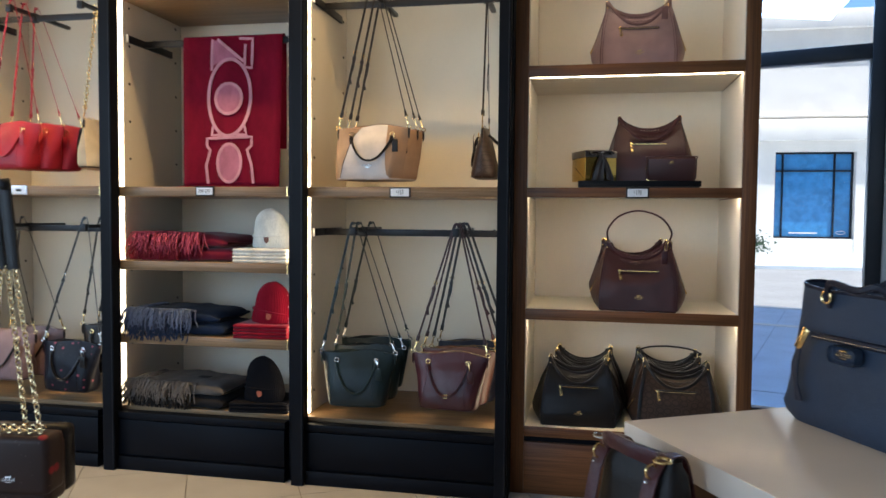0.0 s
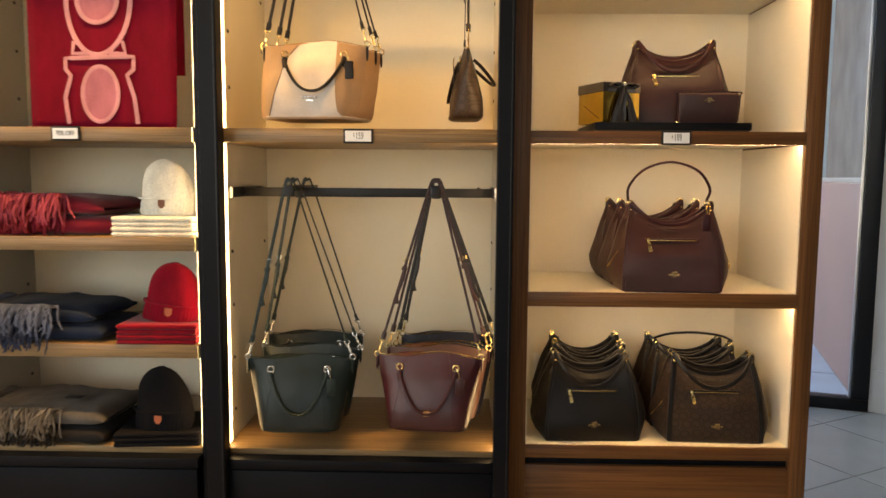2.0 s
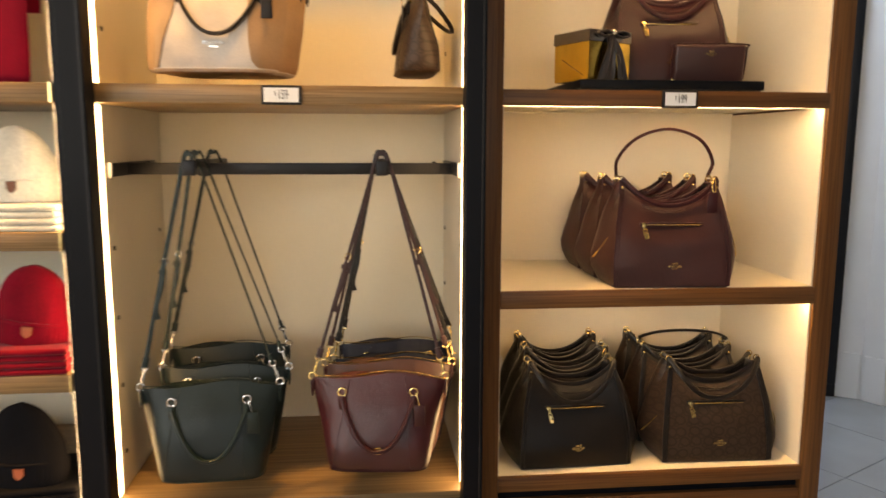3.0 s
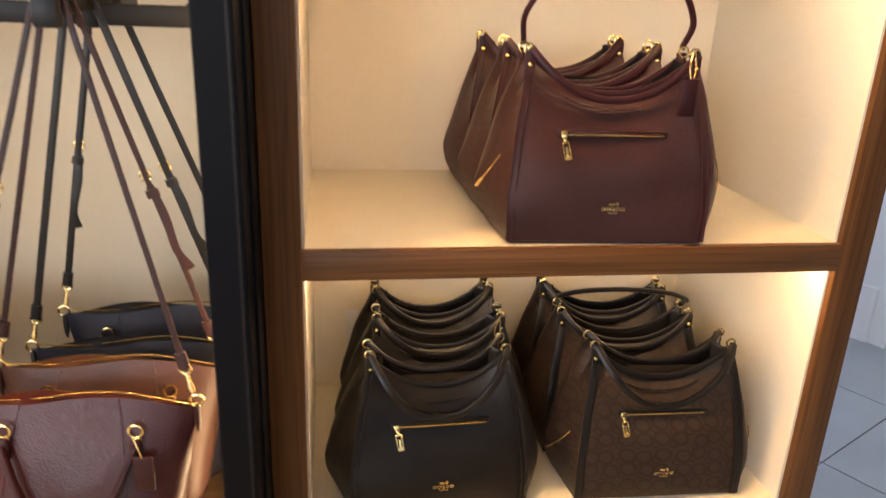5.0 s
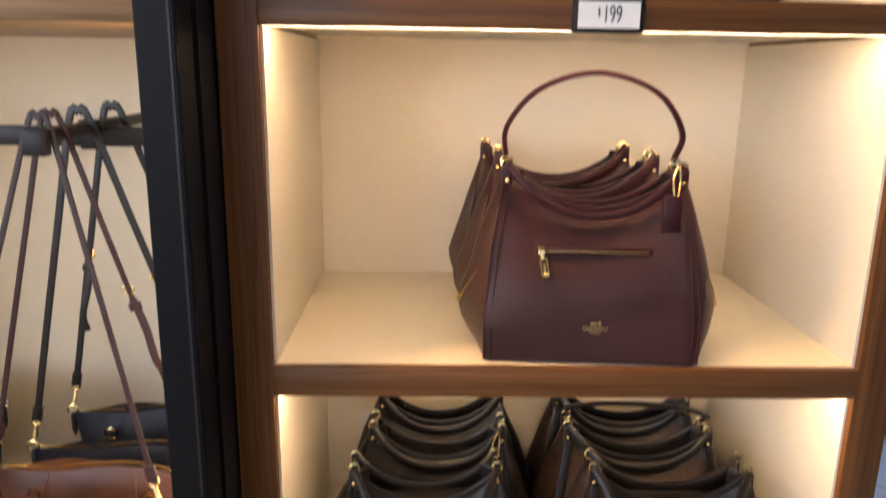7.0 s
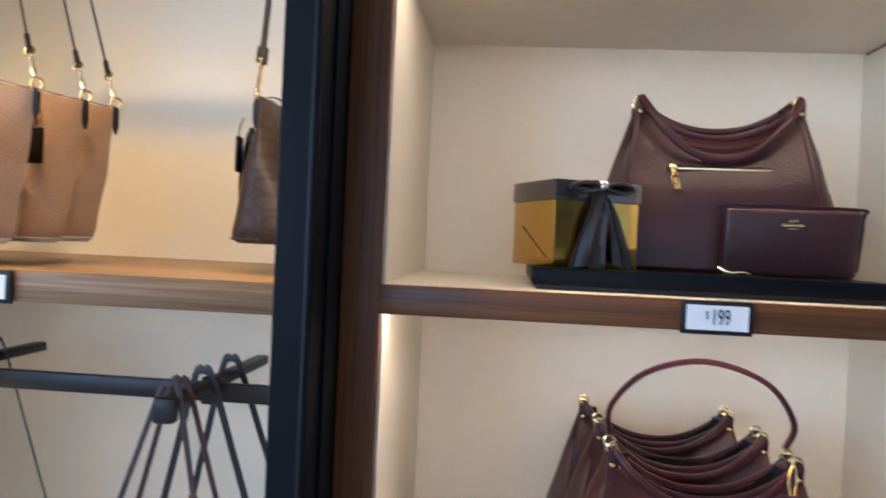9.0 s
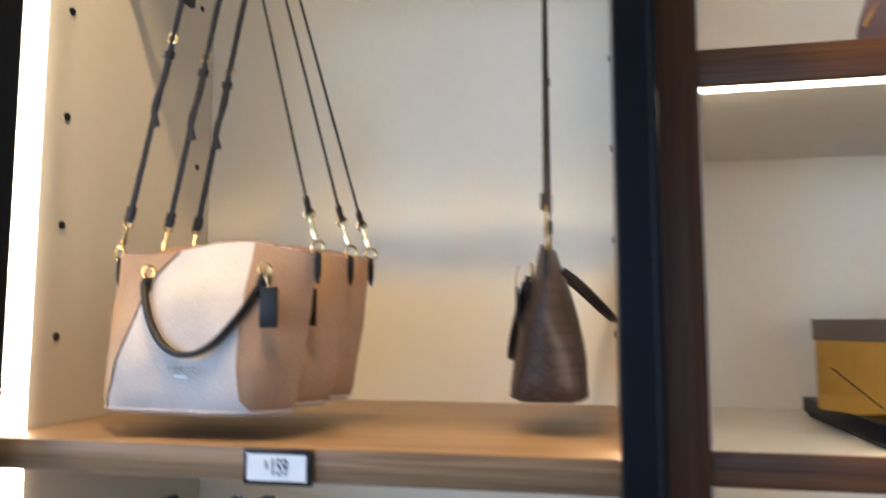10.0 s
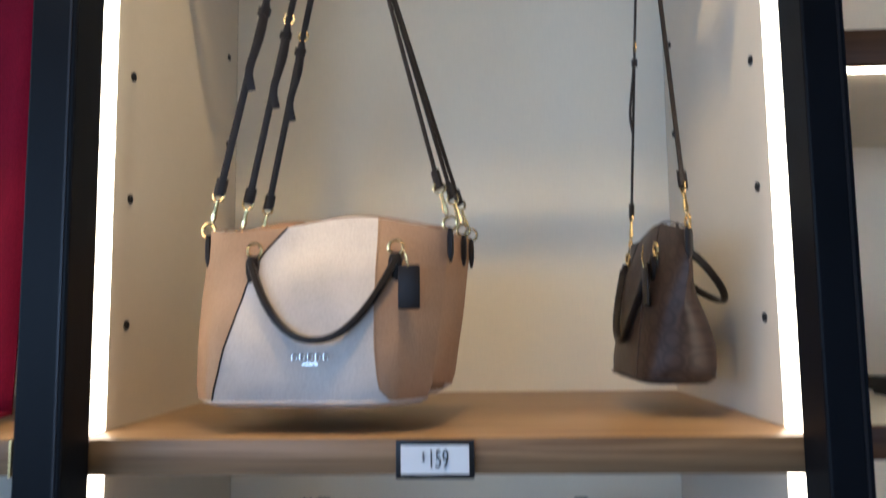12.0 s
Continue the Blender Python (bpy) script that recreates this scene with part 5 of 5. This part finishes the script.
outline("motif", oval(-1.34, 1.733, 0.104, 0.178), 0.016)
disc(-1.342, 1.728, 0.062, 0.068)
outline("motif", oval(-1.342, 1.728, 0.064, 0.07), 0.015)
disc(-1.333, 1.43, 0.058, 0.085)
outline("motif", oval(-1.333, 1.43, 0.06, 0.088), 0.014)
outline("motif", [(-1.44, 1.335), (-1.452, 1.42), (-1.432, 1.49), (-1.45, 1.51), (-1.45, 1.545), (-1.225, 1.55), (-1.225, 1.51), (-1.245, 1.49), (-1.222, 1.42), (-1.21, 1.335)], 0.014, closed=False)
outline("motif", [(-1.43, 1.86), (-1.43, 2.005)], 0.014, closed=False)
outline("motif", [(-1.405, 2.005), (-1.275, 1.9)], 0.014, closed=False)
outline("motif", [(-1.3, 2.008), (-1.235, 2.005), (-1.235, 1.87), (-1.27, 1.872), (-1.27, 1.98)], 0.013, closed=False)
bm = bmesh.new()
bm.faces.new([bm.verts.new(on_cloth(*p)) for p in ((-1.424, 1.88), (-1.38, 1.905), (-1.3, 1.915), (-1.34, 1.96), (-1.4, 2.0), (-1.424, 2.0))])
part("motif_fill", bm, BANNER_MAUVE, ban, "mauve knitted fill")
outline("motif", [(-1.42, 1.6), (-1.425, 1.56), (-1.375, 1.56)], 0.012, closed=False)
outline("motif", [(-1.26, 1.6), (-1.25, 1.56), (-1.3, 1.56)], 0.012, closed=False)

# ---- display table with the blue tote ----
TM = Matrix.Translation((0.375, -1.588, 0)) @ Matrix.Rotation(G, 4, "Z")
table = thing("display_table", TM, "ivory topped display table with a brown apron", "table")
part("tabletop", slab(0, -1.9, 0.752, 1.1, 0, 0.8, 0.0025), TABLE_TOP, table, "ivory laminate top")
part("apron", slab(0.03, -1.87, 0.6, 1.07, -0.03, 0.752, 0.002), WALNUT_H, table, "walnut apron")
for x, y in ((0.06, -0.06), (1.04, -0.06), (0.06, -1.84), (1.04, -1.84)):
    part("leg", slab(x - 0.03, y - 0.03, Z0, x + 0.03, y + 0.03, 0.6, 0.003), WALNUT_V, table)


def tote(m):
    b = thing("tote_bag", m, "slate blue leather tote bag standing on a table", "handbag")
    H = 0.262
    wide = ((0, 0.172), (0.08, 0.196), (0.3, 0.19), (1, 0.168))
    deep = ((0, 0.06), (0.1, 0.075), (0.4, 0.07), (1, 0.045))

    def ring(v, grow=1.0):
        a, d = rows_at(wide, v), rows_at(deep, v)
        out = []
        for j in range(48):
            g = 2 * math.pi * j / 48
            c, s = math.cos(g), math.sin(g)
            c, s = math.copysign(abs(c) ** 0.42, c), math.copysign(abs(s) ** 0.55, s)
            w = noise.noise((c * 2, s * 2, v * 4)) * 0.006
            out.append(((a * c + w) * grow, (d * s + w) * grow, v * H + 0.012 * v * v * abs(c) ** 6))
        return out

    rings = [ring(v) for v in (0, 0.02, 0.06, 0.12, 0.2, 0.3, 0.4, 0.5, 0.6, 0.7, 0.8, 0.9, 0.97, 1)]
    inner = [[(x, y, z - 0.03) for x, y, z in ring(1, 0.93)]]
    part("body", loft(rings + inner), [DENIM_BLUE], b)
    part("rim", sweep([Vector(p) for p in ring(1)], 0.0045, 0.007, (0, 0, 1), closed=True), NAVY, b)
    yf = -0.068
    part("zip_welt", slab(-0.095, yf - 0.008, 0.172, 0.15, yf + 0.006, 0.184, 0.003), NAVY, b)
    part("zip", slab(-0.09, yf - 0.0095, 0.1765, 0.145, yf - 0.007, 0.1785), DULL_SILVER, b, "dull metal zip", smooth=False)
    part("zip_pull", slab(-0.011, -0.003, -0.045, 0.007, 0.002, 0.004, 0.003, m=Matrix.Translation((-0.098, yf - 0.012, 0.186)) @ Matrix.Rotation(radians(30), 4, "Y")), GOLD, b, "brass zip pull")
    for k in range(2):
        line = [(-0.115, yf - 0.012, 0.155), (-0.117 - k * 0.008, yf - 0.018, 0.11), (-0.112 + k * 0.012, yf - 0.02, 0.05)]
        part("tassel", sweep(spline(line, 5), 0.009, 0.004), NAVY, b, "dark leather tassel")
    part("flap", slab(-0.042, yf - 0.011, 0.138, 0.02, yf - 0.006, 0.17, 0.012, 4), DENIM_BLUE, b, "dark leather badge patch")
    logo(b, yf - 0.012, 0.155, 0.9, x=-0.01)
    for s in (-1, 1):
        pts = [(-0.075, s * 0.05, H - 0.03), (-0.07, s * 0.062, H + 0.005), (-0.045, s * 0.075, H + 0.02), (0.02, s * 0.085, H + 0.012), (0.06, s * 0.075, H + 0.02), (0.075, s * 0.05, H - 0.03)]
        part("handle", sweep(spline(pts, 5), 0.012, 0.01), NAVY, b, "folded down leather handle")
        for x in (-0.075, 0.075):
            part("ring", hoop((x, s * 0.06, H - 0.01), 0.011, 0.0024, "y"), GOLD, b, "brass ring")
    return b


tote(Matrix.Translation((0.828, -1.605, 0.8)) @ Matrix.Rotation(radians(-63), 4, "Z"))

# low bench with a buckled bag beside the table
bench = thing("low_bench", pose(0.37, -1.83, 0, 0, 0, -61), "low ivory display bench beside the table", "bench")
part("bench_top", slab(-0.2, -0.12, 0.552, 0.2, 0.12, 0.602, 0.003), TABLE_TOP, bench)
part("bench_base", slab(-0.18, -0.1, Z0, 0.18, 0.1, 0.552, 0.003), WALNUT_V, bench)
bb = thing("buckled_bag", pose(0.4, -1.8, 0.602, 0, 0, -48) @ Matrix.Scale(0.68, 4), "black and plum leather bag with brass buckles", "handbag")
rings = []
for v in (0, 0.05, 0.2, 0.4, 0.6, 0.75, 0.88, 0.96, 1):
    a, d = lerp(0.15, 0.11, v) * (1 if v < 0.9 else 0.93), lerp(0.075, 0.045, v) * (1 if v < 0.9 else 0.7)
    rings.append([(a * math.copysign(abs(math.cos(g)) ** 0.5, math.cos(g)), d * math.copysign(abs(math.sin(g)) ** 0.6, math.sin(g)), v * 0.305) for g in [2 * math.pi * j / 40 for j in range(40)]])
part("body", loft(rings), BLACK_LEATHER, bb, "matt black leather")
for x in (-0.1, 0.075):
    line = [(x, -0.085, 0.03), (x, -0.09, 0.14), (x, -0.068, 0.25), (x, -0.035, 0.303), (x, 0.0, 0.315), (x, 0.04, 0.3), (x, 0.07, 0.2), (x, 0.085, 0.05)]
    part("belt", sweep(spline(line, 5), 0.04, 0.007, (0, 0, 1)), PLUM, bb, "glossy plum leather belt")
    part("buckle", hoop((x, -0.06, 0.287), 0.017, 0.0032, "x"), GOLD, bb, "brass buckle ring")
    part("stud", ball((x, -0.078, 0.265), 0.005), SILVER, bb)
part("handle", sweep(spline([(-0.1, -0.04, 0.31), (-0.06, -0.062, 0.328), (0.02, -0.07, 0.326), (0.075, -0.045, 0.312)], 6), 0.04, 0.012), PLUM, bb, "glossy plum leather handle")
part("ring", hoop((-0.118, -0.035, 0.318), 0.02, 0.0035, "z", 20), SILVER, bb, "nickel handle ring")
part("ring", hoop((0.098, -0.05, 0.318), 0.02, 0.0035, "z", 20), GOLD, bb, "brass handle ring")

# floor rack with a chain bag
rack = thing("floor_rack", pose(-1.42, -1.42, 0), "black metal floor rack with a short top arm", "rack")
part("base_plate", slab(-0.18, -0.18, Z0, 0.18, 0.18, Z0 + 0.014, 0.004), BLACK_METAL, rack)
part("pole", sweep([(0, 0, Z0 + 0.014), (0, 0, 1.27)], 0.032, n=12), BLACK_METAL, rack)
part("arm", sweep([(-0.01, 0, 1.27), (0.2, 0.05, 1.27)], 0.024, n=12), BLACK_METAL, rack)
part("end_knob", ball((0.205, 0.051, 1.27), 0.016), BLACK_METAL, rack)
cb = thing("chain_bag", pose(-1.2, -1.38, 0.43, 0, 0, 8), "brown flower-printed flap bag hanging by brass chains", "handbag")
part("body", slab(-0.13, -0.045, 0, 0.13, 0.045, 0.17, 0.02, 3), FLORAL_BROWN, cb)
part("flap", slab(-0.134, -0.056, 0.03, 0.134, 0.03, 0.188, 0.018, 3), FLORAL_BROWN, cb, "printed front flap")
part("back_body", slab(-0.132, 0.052, 0.0, 0.12, 0.11, 0.185, 0.018, 3), BLACK_LEATHER, cb)
logo(cb, -0.0572, 0.075, 0.95, SILVER, x=0.03)
for x0, y0, x1 in ((0.095, -0.02, 0.005), (0.03, 0.02, -0.015), (-0.05, -0.02, -0.03)):
    bm = bmesh.new()
    p0, p1 = Vector((x0, y0, 0.19)), Vector((x1, 0.02, 0.625))
    k = 0
    while k * 0.0135 < (p1 - p0).length:
        hoop(p0.lerp(p1, k * 0.0135 / (p1 - p0).length), 0.0068, 0.0019, "y" if k % 2 else "x", 8, bm, 1.2)
        k += 1
    part("chain", bm, PALE_GOLD, cb, "brass curb chain")
for x0, x1, y in ((0.1, -0.12, -0.03), (0.09, -0.125, 0.0)):
    bm = bmesh.new()
    for k in range(17):
        hoop((lerp(x0, x1, k / 16), y, 0.196), 0.0068, 0.0019, "z" if k % 2 else "y", 8, bm)
    part("chain", bm, PALE_GOLD, cb, "brass curb chain lying on the flap")
for x0, x1 in ((0.005, -0.005), (-0.03, -0.02)):
    part("sleeve", sweep(spline([(x0, 0.02, 0.615), (x0 - 0.01, 0.02, 0.72), (x1 - 0.015, 0.02, 0.855)], 4), 0.032, 0.016), BLACK_LEATHER, cb, "black leather shoulder sleeve")

# ---- floor tiles, last ----
TS = 0.457
GX, GY = Vector((math.cos(G), math.sin(G))), Vector((-math.sin(G), math.cos(G)))


def clip(poly, p, nrm):
    """The part of a polygon on the inner side of a line."""
    out = []
    for a, b in zip(poly, poly[1:] + poly[:1]):
        da, db = (a - p).dot(nrm), (b - p).dot(nrm)
        if da <= 0:
            out.append(a)
        if (da < 0) != (db < 0):
            out.append(a.lerp(b, da / (da - db)))
    return out


sfront = (Vector((1.86, 1.335)), Vector((-math.sin(S), math.cos(S))))
swall = (Vector((1.945, 1.235)), Vector((-WD.y, WD.x)))
whole = None
count = 0
rest = bmesh.new()
for i in range(-20, 18):
    for j in range(-22, 8):
        c = GX * (-1.31 + (i + 0.5) * TS) + GY * (-0.235 + (j + 0.5) * TS)
        if c.y > 1.9 or c.x < -5 or c.y < -6.3 or (c.x < 0.6 and c.y > 0.25):
            continue
        near = c.y > -4.0 and -3.6 < c.x < 3.6 and count < 300
        quad = [c + GX * s * (TS / 2 - 0.002) + GY * t * (TS / 2 - 0.002) for s, t in ((-1, -1), (1, -1), (1, 1), (-1, 1))]
        cut = clip(clip(quad, *sfront), *swall)
        if len(cut) < 3:
            continue
        if not near:
            cut = clip(clip(cut, Vector((-5, 0)), Vector((-1, 0))), Vector((0, -6.04)), Vector((0, -1)))
            if len(cut) > 2:
                tops = [rest.verts.new((*q, Z0)) for q in cut]
                lows = [rest.verts.new((*q, Z0 - 0.006)) for q in cut]
                rest.faces.new(tops)
                for k in range(len(tops)):
                    rest.faces.new((lows[k], lows[(k + 1) % len(tops)], tops[(k + 1) % len(tops)], tops[k]))
            continue
        same = all((a - b).length < 1e-6 for a, b in zip(cut, quad)) and len(cut) == 4
        if same and whole:
            ob = new("tile", whole)
        else:
            bm = bmesh.new()
            tops = [bm.verts.new((*(Matrix.Rotation(-G, 2) @ (q - c)), 0.003)) for q in cut]
            lows = [bm.verts.new((v.co.x, v.co.y, -0.004)) for v in tops]
            bm.faces.new(tops)
            for k in range(len(tops)):
                bm.faces.new((lows[k], lows[(k + 1) % len(tops)], tops[(k + 1) % len(tops)], tops[k]))
            me = bpy.data.meshes.new("tile")
            bm.to_mesh(me)
            bm.free()
            me.materials.append(TILE)
            if same:
                whole = me
            ob = new("tile", me)
        ob.parent = floor
        ob.matrix_basis = Matrix.Translation((*c, Z0 - 0.003)) @ Matrix.Rotation(G, 4, "Z")
        count += 1

far_tiles = part("tile_field", rest, TILE, floor, smooth=False)
far_tiles["kind"] = "stuff"
